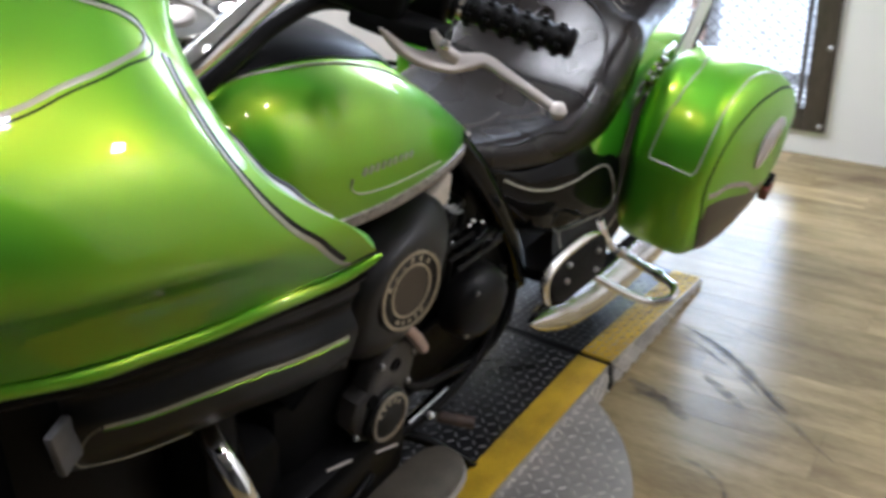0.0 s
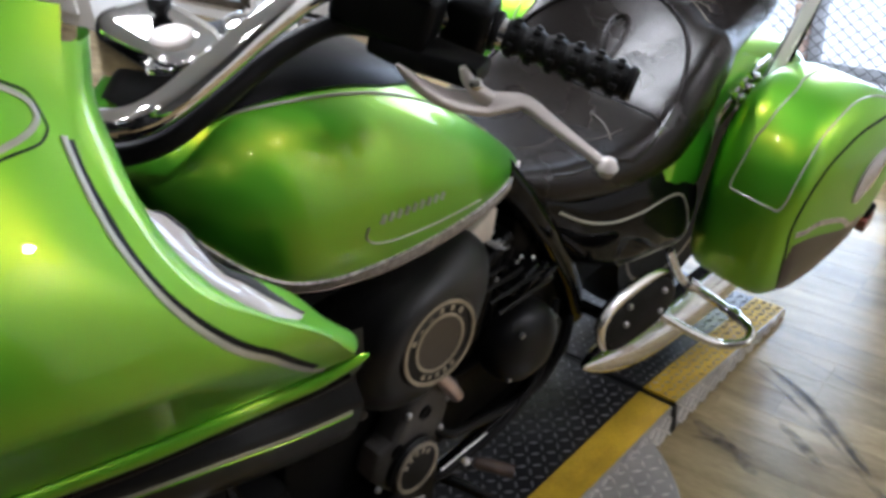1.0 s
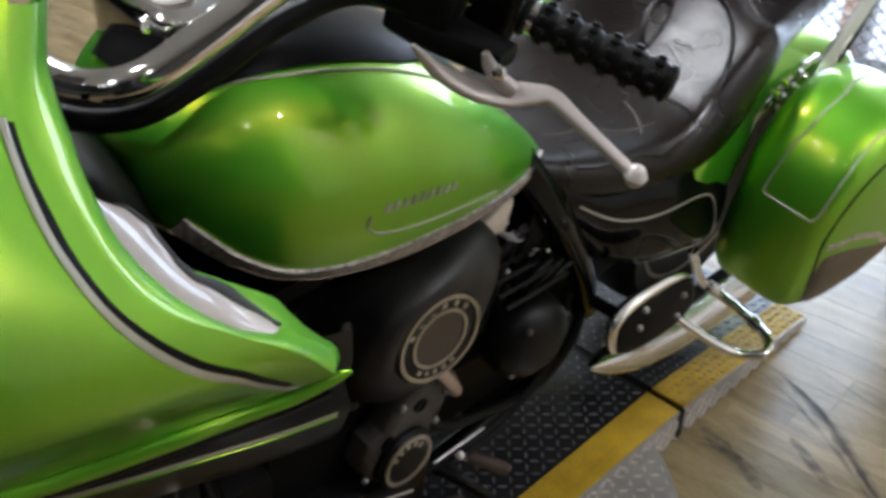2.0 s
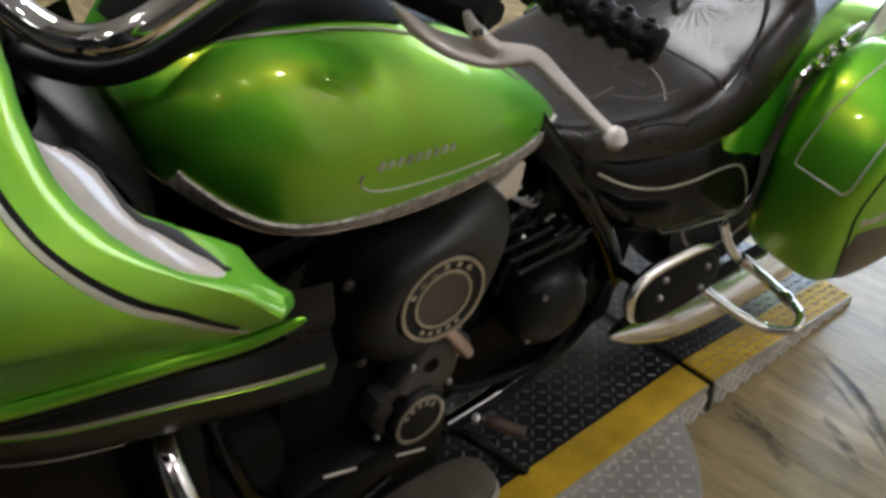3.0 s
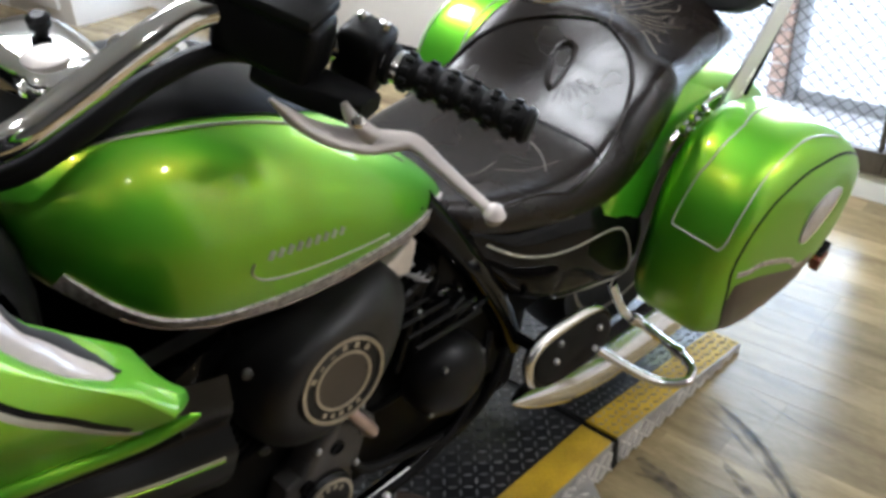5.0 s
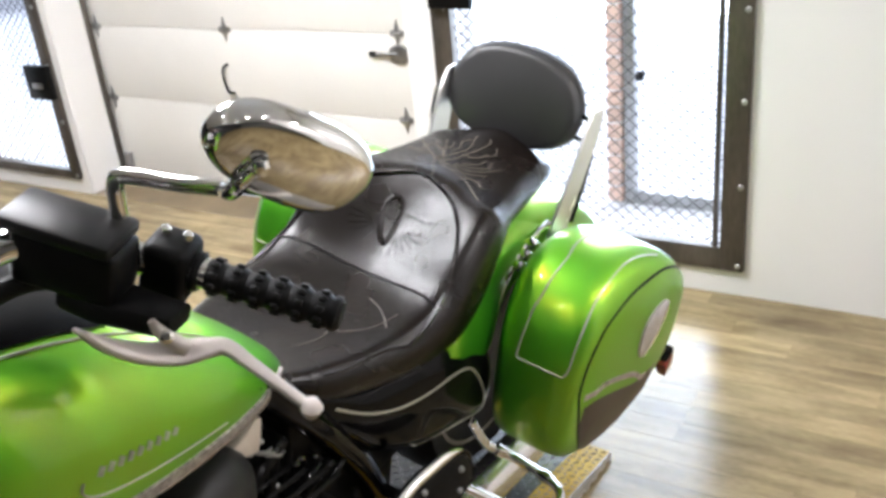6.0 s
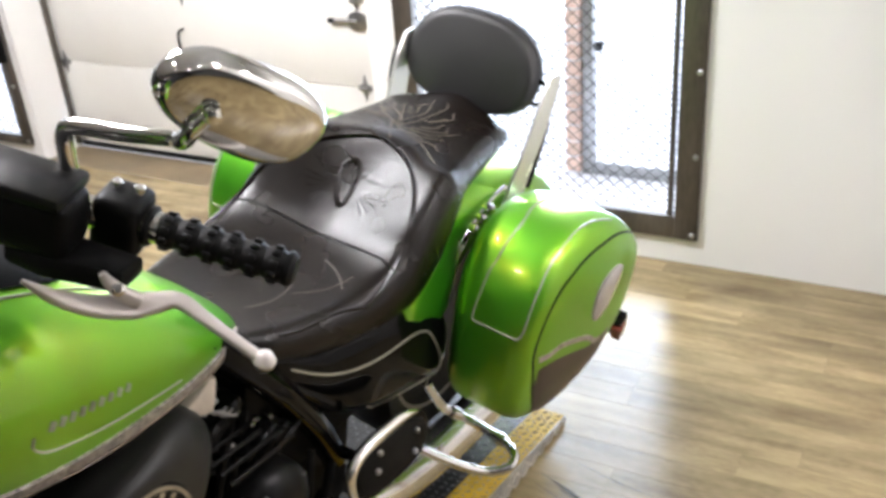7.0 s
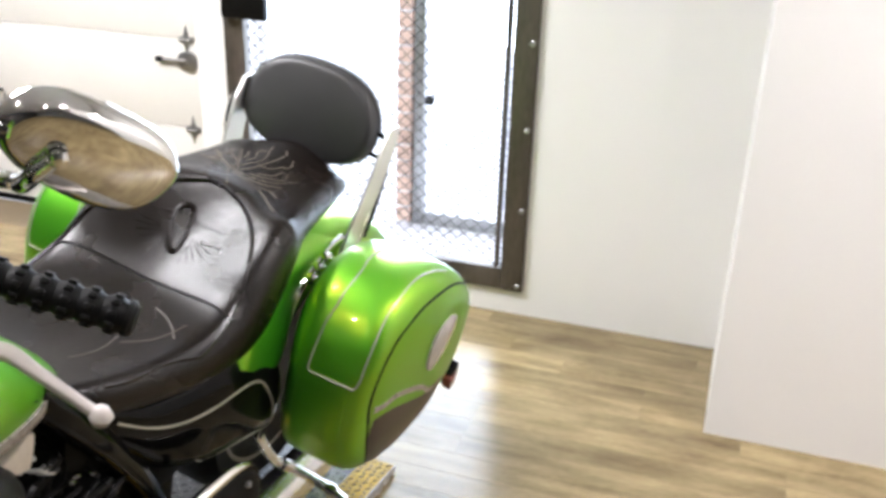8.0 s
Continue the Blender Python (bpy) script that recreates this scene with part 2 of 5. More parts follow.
def tube(points, radius, n=10, steps=6, bm=None, closed=False, caps=True, flat=1.0):
    bm = bm or bmesh.new()
    p = curve(points, steps, closed) if steps > 1 else [Vector(q) for q in points]
    radii = radius if isinstance(radius, (list, tuple)) else [radius] * len(points)
    k = len(p)
    up, rings = Vector((0.13, 0.21, 0.97)), []
    for i, q in enumerate(p):
        d = ((p[(i + 1) % k] if closed or i + 1 < k else q) - (p[i - 1] if closed or i else q)).normalized()
        side = d.cross(up).normalized()
        up = side.cross(d).normalized()
        f = i / max(1, k - (0 if closed else 1)) * (len(radii) - (0 if closed else 1))
        a = int(min(f, len(radii) - 1))
        b = (a + 1) % len(radii) if closed else min(a + 1, len(radii) - 1)
        r = radii[a] + (radii[b] - radii[a]) * (f - a)
        rings.append([q + side * (r * math.cos(t)) + up * (r * flat * math.sin(t)) for t in (2 * math.pi * j / n for j in range(n))])
    if closed:
        rings.append(rings[0])
        grid(rings, True, False, bm)
        bmesh.ops.remove_doubles(bm, verts=bm.verts, dist=1e-6)
    else:
        grid(rings, True, caps, bm)
    return finish(bm)


def lathe(profile, m=Matrix(), n=24, bm=None):
    """Profile of (radius, height) turned about the z axis of m."""
    bm = bm or bmesh.new()
    rows = [[m @ Vector((max(r, 1e-4) * math.cos(2 * math.pi * j / n), max(r, 1e-4) * math.sin(2 * math.pi * j / n), h)) for j in range(n)] for r, h in profile]
    grid(rows, True, True, bm)
    return finish(bm)


def box(size, m=Matrix(), bevel=0.004, seg=2, bm=None):
    own = bmesh.new()
    bmesh.ops.create_cube(own, size=1)
    bmesh.ops.scale(own, vec=size, verts=own.verts)
    if bevel:
        bmesh.ops.bevel(own, geom=own.edges[:], offset=bevel, segments=seg, profile=0.5, affect="EDGES")
    bmesh.ops.transform(own, matrix=m, verts=own.verts)
    if bm is None:
        return finish(own)
    me = bpy.data.meshes.new("tmp")
    own.to_mesh(me)
    own.free()
    bm.from_mesh(me)
    bpy.data.meshes.remove(me)
    return bm


def span(lo, hi, bevel=0.004, bm=None):
    lo, hi = Vector(lo), Vector(hi)
    return box(hi - lo, Matrix.Translation((lo + hi) / 2), bevel, 2, bm)


def plate(outline, thick, m=Matrix(), bevel=0.004, smooth=True, seg=2):
    """A plate of an outline in x, y, with its thickness along z, rounded at its rims."""
    bm = bmesh.new()
    f = bm.faces.new([bm.verts.new((p[0], p[1], 0)) for p in outline])
    g = bmesh.ops.extrude_face_region(bm, geom=[f])
    top = [v for v in g["geom"] if isinstance(v, bmesh.types.BMVert)]
    bmesh.ops.translate(bm, verts=top, vec=(0, 0, thick))
    if bevel:
        rim = [e for e in bm.edges if abs(e.verts[0].co.z - e.verts[1].co.z) < 1e-7]
        bmesh.ops.bevel(bm, geom=rim, offset=bevel, segments=seg, profile=0.5, affect="EDGES")
    bmesh.ops.transform(bm, matrix=m, verts=bm.verts)
    return finish(bm, smooth)


def oval(a, b, n=32, power=2.0, cx=0.0, cy=0.0):
    out = []
    for i in range(n):
        t = 2 * math.pi * i / n
        c, s = math.cos(t), math.sin(t)
        out.append((cx + a * math.copysign(abs(c) ** (2 / power), c), cy + b * math.copysign(abs(s) ** (2 / power), s)))
    return out


class Sheet:
    """A sheet of points that can be asked for a place and normal at u (along the rows), v (along a row), both 0 to 1."""

    def __init__(self, rows, wrap=False, flip=False):
        self.rows, self.wrap, self.flip = rows, wrap, flip

    def turned(self, u, v, way):
        """The same sheet, its normals turned so that the one at u, v points along way."""
        if self.normal(u, v).dot(Vector(way)) < 0:
            self.flip = not self.flip
        return self

    def place(self, u, v):
        rows, m = self.rows, len(self.rows[0])
        fu = min(max(u, 0), 1) * (len(rows) - 1)
        fv = (v % 1) * m if self.wrap else min(max(v, 0), 1) * (m - 1)
        i, j = int(min(fu, len(rows) - 2)), int(fv) if self.wrap else int(min(fv, m - 2))
        a, b, k = fu - i, fv - int(fv) if self.wrap else fv - j, (j + 1) % m
        return (rows[i][j % m] * (1 - b) + rows[i][k] * b) * (1 - a) + (rows[i + 1][j % m] * (1 - b) + rows[i + 1][k] * b) * a

    def normal(self, u, v):
        e = 0.01
        du = self.place(u + e, v) - self.place(u - e, v)
        dv = self.place(u, v + e) - self.place(u, v - e)
        n = du.cross(dv).normalized()
        return -n if self.flip else n

    def ribbon(self, path, width, lift=0.0015, steps=6, closed=False, high=0.001, bm=None):
        """A raised line of that width on the sheet."""
        uv = curve([(u, v, 0) for u, v in path], steps, closed)
        pts = [(self.place(p.x, p.y), self.normal(p.x, p.y)) for p in uv]
        rows, k = [], len(pts)
        for i, (q, n) in enumerate(pts):
            d = pts[(i + 1) % k if closed else min(i + 1, k - 1)][0] - pts[i - 1 if closed or i else 0][0]
            s = n.cross(d).normalized() * width / 2
            rows.append([q + s - n * 0.002, q + s + n * lift, q + n * (lift + high), q - s + n * lift, q - s - n * 0.002])
        if closed:
            rows.append(rows[0])
        return finish(grid(rows, False, False, bm))


def facing(p, normal, up=(0, 0, 1)):
    """A frame at p whose z axis is the normal and whose y axis is near up."""
    z = Vector(normal).normalized()
    x = Vector(up).cross(z).normalized()
    return Matrix.Translation(p) @ Matrix((x, z.cross(x), z)).transposed().to_4x4()


SIDE = facing((0, 0, 0), (1, 0, 0))  # plate x runs along +y, plate y along +z, thickness along +x


def side(x):
    return Matrix.Translation((x, 0, 0)) @ SIDE


# ---- the room ----
WALL, DOOR_Y, TOP = 2.15, 2.41, 3.0


def structure(name, bm, mat, label, category, parent=None):
    return tagged(part(name, bm, mat, parent), label, category, kind="structure")


# outside ground is coloured white in place of blown-out daylight
ground = structure("ground", span((-60, -60, -0.06), (60, 60, -0.012), 0), outside_white, "ground outside the building, white to stand for overexposed daylight", "ground")
floor = structure("floor", span((-6.0, -4.0, -0.010), (4.0, WALL + 0.25, -0.003), 0), joint_mat, "wood-look plank floor with dark joints", "floor")

back = bmesh.new()
for lo, hi in (((-3.84, WALL, 0), (-3.83, WALL + 0.3, TOP)), ((-3.83, WALL, 0), (-3.04, WALL + 0.3, 0.10)), ((-3.83, WALL, 2.2), (-3.04, WALL + 0.3, TOP)),
               ((-3.04, WALL, 0), (-2.99, WALL + 0.3, TOP)), ((-2.99, WALL, 2.15), (-0.85, WALL + 0.3, TOP)), ((-0.85, WALL, 0), (-0.715, WALL + 0.3, TOP)),
               ((-0.715, WALL, 0), (0.482, WALL + 0.3, 0.105)), ((-0.715, WALL, 2.2), (0.482, WALL + 0.3, TOP)), ((0.482, WALL, 0), (1.20, WALL + 0.3, TOP))):
    span(lo, hi, 0, back)
structure("wall_back", finish(back, False), wall_paint, "plain white painted wall with a door and two openings", "wall")
structure("wall_step", span((1.20, 1.602, 0), (4.0, WALL + 0.3, TOP), 0), wall_paint, "white painted wall that steps forward into the room", "wall")
structure("wall_pilaster", span((-4.6, 1.66, 0), (-3.84, WALL + 0.3, TOP), 0.004), wall_paint, "white painted pilaster beside a window", "wall")
# added wall out of view, dark so that reflections stay dark
structure("wall_left", span((-6.2, -4.0, 0), (-6.0, 1.66, TOP), 0), dark_surround, "unseen side wall, dark grey to keep reflections dark", "wall")
structure("wall_far_left", span((-6.2, 1.66, 0), (-4.6, 1.86, TOP), 0), wall_paint, "plain white painted wall", "wall")
structure("wall_right", span((2.6, -0.2, 0), (2.8, 1.602, TOP), 0), wall_paint, "plain white painted side wall", "wall")
# added walls out of view, their greys set the reflections on the bike
structure("wall_right_front", span((4.0, -4.0, 0), (4.2, 1.602, TOP), 0), side_tone, "unseen side wall, mid grey to set reflections on the bike", "wall")
structure("wall_front", span((-6.2, -4.2, 0), (4.2, -4.0, TOP), 0), dark_surround, "unseen front wall, dark grey to keep reflections dark", "wall")
structure("ceiling", span((-6.2, -4.2, TOP), (4.2, WALL + 0.3, TOP + 0.1), 0), ceiling_paint, "plain pale grey painted ceiling", "ceiling")

# dark square panel low on the pilaster
panel = tagged(new("wall_panel"), "small black square panel in a white frame on the wall", "wall panel")
part("frame", plate([(-4.40, 0.08), (-3.98, 0.08), (-3.98, 0.62), (-4.40, 0.62)], 0.02, Matrix.Translation((0, 1.66, 0)) @ pose(0, 0, 0, 90), 0.004, False), wall_paint, panel)
part("panel_face", span((-4.30, 1.632, 0.17), (-4.05, 1.642, 0.52), 0.002), black_matte, panel)

# ceiling lamps
for x, y, z, watts in ((2.35, 0.885, 2.56, 38), (1.98, 0.15, TOP, 14), (1.92, -0.85, TOP, 5), (1.98, -2.2, TOP, 6), (0.40, -2.35, TOP, 8), (0.05, -1.40, TOP, 18), (-0.55, 0.40, TOP, 26)):
    light = tagged(new("ceiling_lamp"), "round white hanging lamp with a glowing diffuser" if z < TOP else "round white ceiling lamp with a glowing diffuser", "lamp", "ceiling lamps")
    light.location = (x, y, z)
    r = 0.082 if watts > 30 else 0.060 if watts > 20 else 0.045
    part("housing", lathe([(r + 0.018, 0), (r + 0.018, -0.03), (r + 0.003, -0.04), (r + 0.003, -0.02)], n=28), wall_paint, light)
    part("diffuser", lathe([(r, -0.024), (r, -0.034), (r * 0.4, -0.04)], n=28), bulb, light)
    if z < TOP:
        part("rod", tube([(0, 0, -0.01), (0, 0, TOP - z)], 0.010, 10, 1), wall_paint, light)
    lamp("ceiling_lamp_light", "AREA", pose(x, y, z - 0.05), watts, (1.0, 0.97, 0.94), size=2 * r)


panel_lamp = tagged(new("ceiling_panel"), "square white ceiling light panel with a cool glowing diffuser", "lamp")
panel_lamp.location = (-1.42, 0.52, TOP)
part("housing", span((-0.47, -0.47, -0.03), (0.47, 0.47, 0.0), 0.004), wall_paint, panel_lamp)
part("diffuser", span((-0.44, -0.44, -0.036), (0.44, 0.44, -0.031), 0), bulb, panel_lamp)
lamp("ceiling_panel_light", "AREA", pose(-1.42, 0.52, TOP - 0.05), 110, (0.90, 0.95, 1.0), size=0.86)


# ---- mesh-covered openings ----
def zigzag(x0, x1, z0, z1, y, pitch, rise, wire, bm):
    """Expanded metal: flat strands that part and meet."""
    rows = int((z1 - z0) / rise)
    cols = int((x1 - x0) / pitch * 2)
    for r in range(rows):
        base = z0 + rise * (r + 0.5)
        pts = []
        for c in range(cols + 1):
            up = (c + r) % 2
            pts.append((x0 + (x1 - x0) * c / cols, base + (rise * 0.5 if up else -rise * 0.5)))
        lines = [[bm.verts.new((x, y + dy, z + dz)) for x, z in pts] for dy, dz in ((-0.0012, -wire), (-0.0012, wire), (0.0012, wire), (0.0012, -wire))]
        for k in range(4):
            a, b = lines[k], lines[(k + 1) % 4]
            for c in range(cols):
                bm.faces.new((a[c], a[c + 1], b[c + 1], b[c]))
    return bm


def mesh_window(name, x0, x1, z0, z1, width, label):
    w = tagged(new(name), label, "window", kind="structure")
    y0, y1 = WALL - 0.022, WALL + 0.03
    part("frame_post", span((x0, y0, z0), (x0 + width, y1, z1), 0.004), frame_steel, w)
    part("frame_post", span((x1 - width, y0, z0), (x1, y1, z1), 0.004), frame_steel, w)
    part("frame_rail", span((x0 + width, y0 + 0.002, z0), (x1 - width, y1, z0 + width), 0.004), frame_steel, w)
    part("frame_rail", span((x0 + width, y0 + 0.002, z1 - width), (x1 - width, y1, z1), 0.004), frame_steel, w)
    for x in (x0 + width * 0.72, x1 - width * 0.22):
        z = z0 + 0.014
        while z < z1:
            part("bolt", lathe([(0.011, 0), (0.011, 0.004), (0.006, 0.008)], facing((x, y0, z + 0.01), (0, -1, 0)), 10), zinc, w)
            z += 0.302
    # inner bar with daylight between it and the post
    part("inner_bar", span((x1 - width - 0.030, y0 + 0.012, z0 + width), (x1 - width - 0.014, y1 - 0.01, z1 - width), 0.002), frame_steel, w)
    bm = zigzag(x0 + width, x1 - width, z0 + width - 0.005, z1 - width, WALL + 0.01, 0.052, 0.0225, 0.0021, bmesh.new())
    part("steel_mesh", finish(bm, False), mesh_steel, w, "dark expanded steel mesh", "stuff", 0)
    return w


mesh_window("window_1", -0.716, 0.484, 0.102, 2.2, 0.085, "tall opening with a dark steel frame and expanded metal mesh")
w2 = mesh_window("window_2", -3.832, -3.045, 0.085, 2.2, 0.05, "narrow opening with a dark steel frame and metal mesh")
part("lock_box", span((-3.215, WALL - 0.06, 0.54), (-3.035, WALL - 0.024, 0.72), 0.006), black_matte, w2, "black lock box")
part("lock_label", span((-3.165, WALL - 0.064, 0.60), (-3.085, WALL - 0.061, 0.63), 0.0005), zinc, w2)
lock = bpy.data.objects["window_1"]
part("lock_box", span((-0.70, WALL - 0.06, 1.03), (-0.52, WALL - 0.024, 1.20), 0.006), black_matte, lock, "black lock box")

# outside, behind the mesh
post = tagged(new("brick_post"), "slim orange brick post outside the opening", "post")
row = 0
while row < 30:
    part("brick", span((-0.30, 2.86 + 0.002 * (row % 2), 0.005 + row * 0.075), (-0.232 - 0.004 * (row % 2), 2.96, 0.070 + row * 0.075), 0.003), brick_mat, post)
    row += 1
part("mortar", span((-0.295, 2.87, -0.01), (-0.24, 2.955, 2.3), 0), outside_white, post)
gate = tagged(new("storefront_door"), "white outside door beside a brick post, with a dark knob", "door")
part("stile", span((-0.228, 2.88, -0.01), (-0.18, 2.94, 2.3), 0.004), zinc, gate)
part("bottom_rail", span((-0.18, 2.89, -0.01), (1.6, 2.93, 0.05), 0.004), zinc, gate)
part("knob", lathe([(0.012, 0), (0.012, 0.02), (0.022, 0.03), (0.02, 0.045)], facing((-0.14, 2.88, 0.60), (0, -1, 0)), 14), black_matte, gate)
# added sheet that glows, so the openings burn out to white
backdrop = structure("backdrop", span((-9, 7.0, -0.01), (7, 7.05, 5.0), 0), glow_backdrop, "added glowing sheet standing in for overexposed daylight outside", "backdrop")

# ---- sectional door ----
door = tagged(new("door_1"), "closed cream sectional overhead garage door with steel hinges", "door", kind="structure")
SEC = [0.0, 0.475, 0.86, 1.245, 1.63, 2.15]
for a, b in zip(SEC, SEC[1:]):
    part("door_panel", span((-2.985, DOOR_Y, a + 0.0015), (-0.80, DOOR_Y + 0.04, b - 0.0015), 0.0012), door_paint, door)
part("seal", span((-2.985, DOOR_Y - 0.006, 0.0), (-0.86, DOOR_Y + 0.035, 0.030), 0.006), black_rubber, door)


def hinge(x, z, name="hinge"):
    part(name, plate([(-0.034, -0.012), (-0.012, -0.014), (0, -0.062), (0.012, -0.014), (0.034, -0.012), (0.034, 0.012), (0.012, 0.014), (0, 0.062), (-0.012, 0.014), (-0.034, 0.012)], 0.008, facing((x, DOOR_Y, z), (0, -1, 0)), 0.002, False), zinc, door)
    part("hinge_knuckle", tube([(x - 0.022, DOOR_Y - 0.012, z), (x + 0.022, DOOR_Y - 0.012, z)], 0.008, 8, 1), zinc, door)


for z in (0.475, 0.86, 1.245):
    hinge(-1.062, z)
    hinge(-2.955, z)
    hinge(-2.05, z)
part("roller_bracket", span((-2.985, DOOR_Y - 0.03, 0.05), (-2.92, DOOR_Y, 0.16), 0.004), zinc, door)
part("track", span((-2.992, DOOR_Y - 0.045, 0.02), (-2.968, DOOR_Y - 0.02, 2.15), 0.003), frame_steel, door)
part("handle", tube([(-2.075, DOOR_Y - 0.002, 0.69), (-2.082, DOOR_Y - 0.03, 0.675), (-2.085, DOOR_Y - 0.035, 0.62), (-2.075, DOOR_Y - 0.028, 0.56), (-2.06, DOOR_Y - 0.002, 0.545)], 0.0065, 8, 4), black_matte, door)
part("latch_plate", plate(oval(0.05, 0.042, 20, 2.4), 0.012, facing((-1.06, DOOR_Y, 0.77), (0, -1, 0)), 0.003), zinc, door)
part("latch_bar", tube([(-1.18, DOOR_Y - 0.018, 0.772), (-1.06, DOOR_Y - 0.018, 0.772)], 0.008, 8, 1), zinc, door)
part("latch_tip", tube([(-1.205, DOOR_Y - 0.018, 0.772), (-1.175, DOOR_Y - 0.018, 0.772)], 0.011, 8, 1), black_matte, door)


# ---- turntable and platform ----
def lozenges(places, length, width, height, bm):
    """Raised tread bars: each a low ridge with pointed ends. places: point, angle, surface normal."""
    for p, a in places:
        c, s = math.cos(a), math.sin(a)
        def at(u, v, h):
            return bm.verts.new((p[0] + u * c - v * s, p[1] + u * s + v * c, p[2] + h))
        e, f = at(-length / 2, 0, -0.0005), at(length / 2, 0, -0.0005)
        l, r = at(0, width / 2, -0.0005), at(0, -width / 2, -0.0005)
        t, u = at(-length * 0.22, 0, height), at(length * 0.22, 0, height)
        for face in ((e, t, l), (e, r, t), (t, u, l), (t, r, u), (u, f, l), (u, r, f)):
            bm.faces.new(face)
    return bm


DECK_Z = 0.085
SEAM, TIP, EDGE, STRIP = 0.516, 1.112, 0.301, 0.086
plat = tagged(new("platform"), "low black tread-plate motorcycle platform with yellow edge strips", "platform")
plat.matrix_world = pose(0, 0, 0, 0, 0, -3.9)
INNER = EDGE - STRIP
LEFT = -0.40
part("deck_plate", span((LEFT + STRIP, -1.75, 0.01), (INNER, SEAM - 0.008, DECK_Z - 0.002), 0), deck_black, plat)
part("yellow_strip", span((INNER, -1.75, 0.01), (EDGE, SEAM - 0.008, DECK_Z), 0.002), deck_yellow, plat, "worn yellow painted edge strip")
part("yellow_strip", span((LEFT, -1.75, 0.01), (LEFT + STRIP, SEAM - 0.008, DECK_Z), 0.002), deck_yellow, plat, "worn yellow painted edge strip")
part("side_plate", span((EDGE, -1.75, 0.005), (EDGE + 0.004, SEAM - 0.008, DECK_Z - 0.002), 0), plate_alloy, plat)
part("hinge_gap", span((LEFT, SEAM - 0.012, 0.002), (EDGE + 0.006, SEAM + 0.010, DECK_Z - 0.006), 0), black_rubber, plat)


def treads(x0, x1, y0, y1, z, step, skew=0.0):
    out, i = [], 0
    y = y0 + step / 2
    while y < y1 - step * 0.3:
        x, j = x0 + step / 2, 0
        while x < x1 - step * 0.3:
            out.append(((x, y, z(y)), radians(45 if (i + j) % 2 else -45) + skew))
            x += step
            j += 1
        y += step
        i += 1
    return out


part("tread_pattern", finish(lozenges(treads(LEFT + STRIP, INNER, -1.2, SEAM - 0.02, lambda y: DECK_Z - 0.002, 0.025), 0.025, 0.0072, 0.0036, bmesh.new()), False), deck_tread, plat, "", "stuff", 0)
part("tread_pattern", finish(lozenges(treads(INNER, EDGE, -0.6, SEAM - 0.02, lambda y: DECK_Z, 0.023), 0.022, 0.006, 0.0010, bmesh.new()), False), deck_yellow, plat, "", "stuff", 0)

# ramp that falls from the platform to the floor
ramp = tagged(new("ramp"), "short sloping tread-plate ramp with a yellow edge, hinged to the platform", "ramp")
ramp.matrix_world = pose(0, 0, 0, 0, 0, -3.9)
LOW = 0.022


def fall(y):
    return DECK_Z + (LOW - DECK_Z) * (y - SEAM - 0.008) / (TIP - SEAM - 0.008)


def wedge(x0, x1, drop=0.0):
    bm = bmesh.new()
    y0, y1 = SEAM + 0.010, TIP
    v = [bm.verts.new(p) for p in ((x0, y0, 0.004), (x1, y0, 0.004), (x1, y1, 0.004), (x0, y1, 0.004), (x0, y0, DECK_Z - drop), (x1, y0, DECK_Z - drop), (x1, y1, LOW - drop), (x0, y1, LOW - drop))]
    for f in ((0, 1, 2, 3), (4, 5, 6, 7), (0, 1, 5, 4), (1, 2, 6, 5), (2, 3, 7, 6), (3, 0, 4, 7)):
        bm.faces.new([v[i] for i in f])
    return finish(bm, False)


part("ramp_plate", wedge(LEFT + STRIP, INNER, 0.001), deck_black, ramp)
part("yellow_strip", wedge(INNER, EDGE), deck_yellow, ramp, "worn yellow painted edge strip")
part("yellow_strip", wedge(LEFT, LEFT + STRIP), deck_yellow, ramp, "worn yellow painted edge strip")
part("side_plate", wedge(EDGE, EDGE + 0.004, 0.002), plate_alloy, ramp)
part("tread_pattern", finish(lozenges(treads(LEFT + STRIP, INNER, SEAM + 0.012, TIP, lambda y: fall(y) - 0.001, 0.022), 0.020, 0.0065, 0.0032, bmesh.new()), False), deck_tread, ramp, "", "stuff", 0)
part("tread_pattern", finish(lozenges(treads(INNER, EDGE, SEAM + 0.012, TIP, fall, 0.0215), 0.0200, 0.0062, 0.0034, bmesh.new()), False), worn_tread, ramp, "", "stuff", 0)
# bars on the outer side plate
bars = bmesh.new()
for i in range(24):
    for j in range(3):
        y, z = SEAM + 0.03 + i * 0.0245, 0.014 + j * 0.024
        if z + 0.006 < fall(y) - 0.004:
            box((0.007, 0.025, 0.0055), Matrix.Translation((EDGE + 0.006, y, z)) @ pose(0, 0, 0, 45 if (i + j) % 2 else -45), 0, 1, bars)
# bars are paler than the side plate, as if catching the light
part("side_tread", finish(bars, False), worn_alloy, ramp, "", "stuff", 0)
bars = bmesh.new()
for i in range(30):
    for j in range(3):
        box((0.007, 0.025, 0.0055), Matrix.Translation((EDGE + 0.006, SEAM - 0.025 - i * 0.0245, 0.016 + j * 0.024)) @ pose(0, 0, 0, 45 if (i + j) % 2 else -45), 0, 1, bars)
part("side_tread", finish(bars, False), worn_alloy, plat, "", "stuff", 0)

disc = tagged(new("turntable"), "round bare aluminium tread-plate turntable under the platform", "turntable")
disc.location = (0.02, -0.103, 0)
part("disc_plate", lathe([(0.55, 0.002), (0.579, 0.006), (0.581, 0.060), (0.579, 0.063)], n=96), plate_alloy, disc)
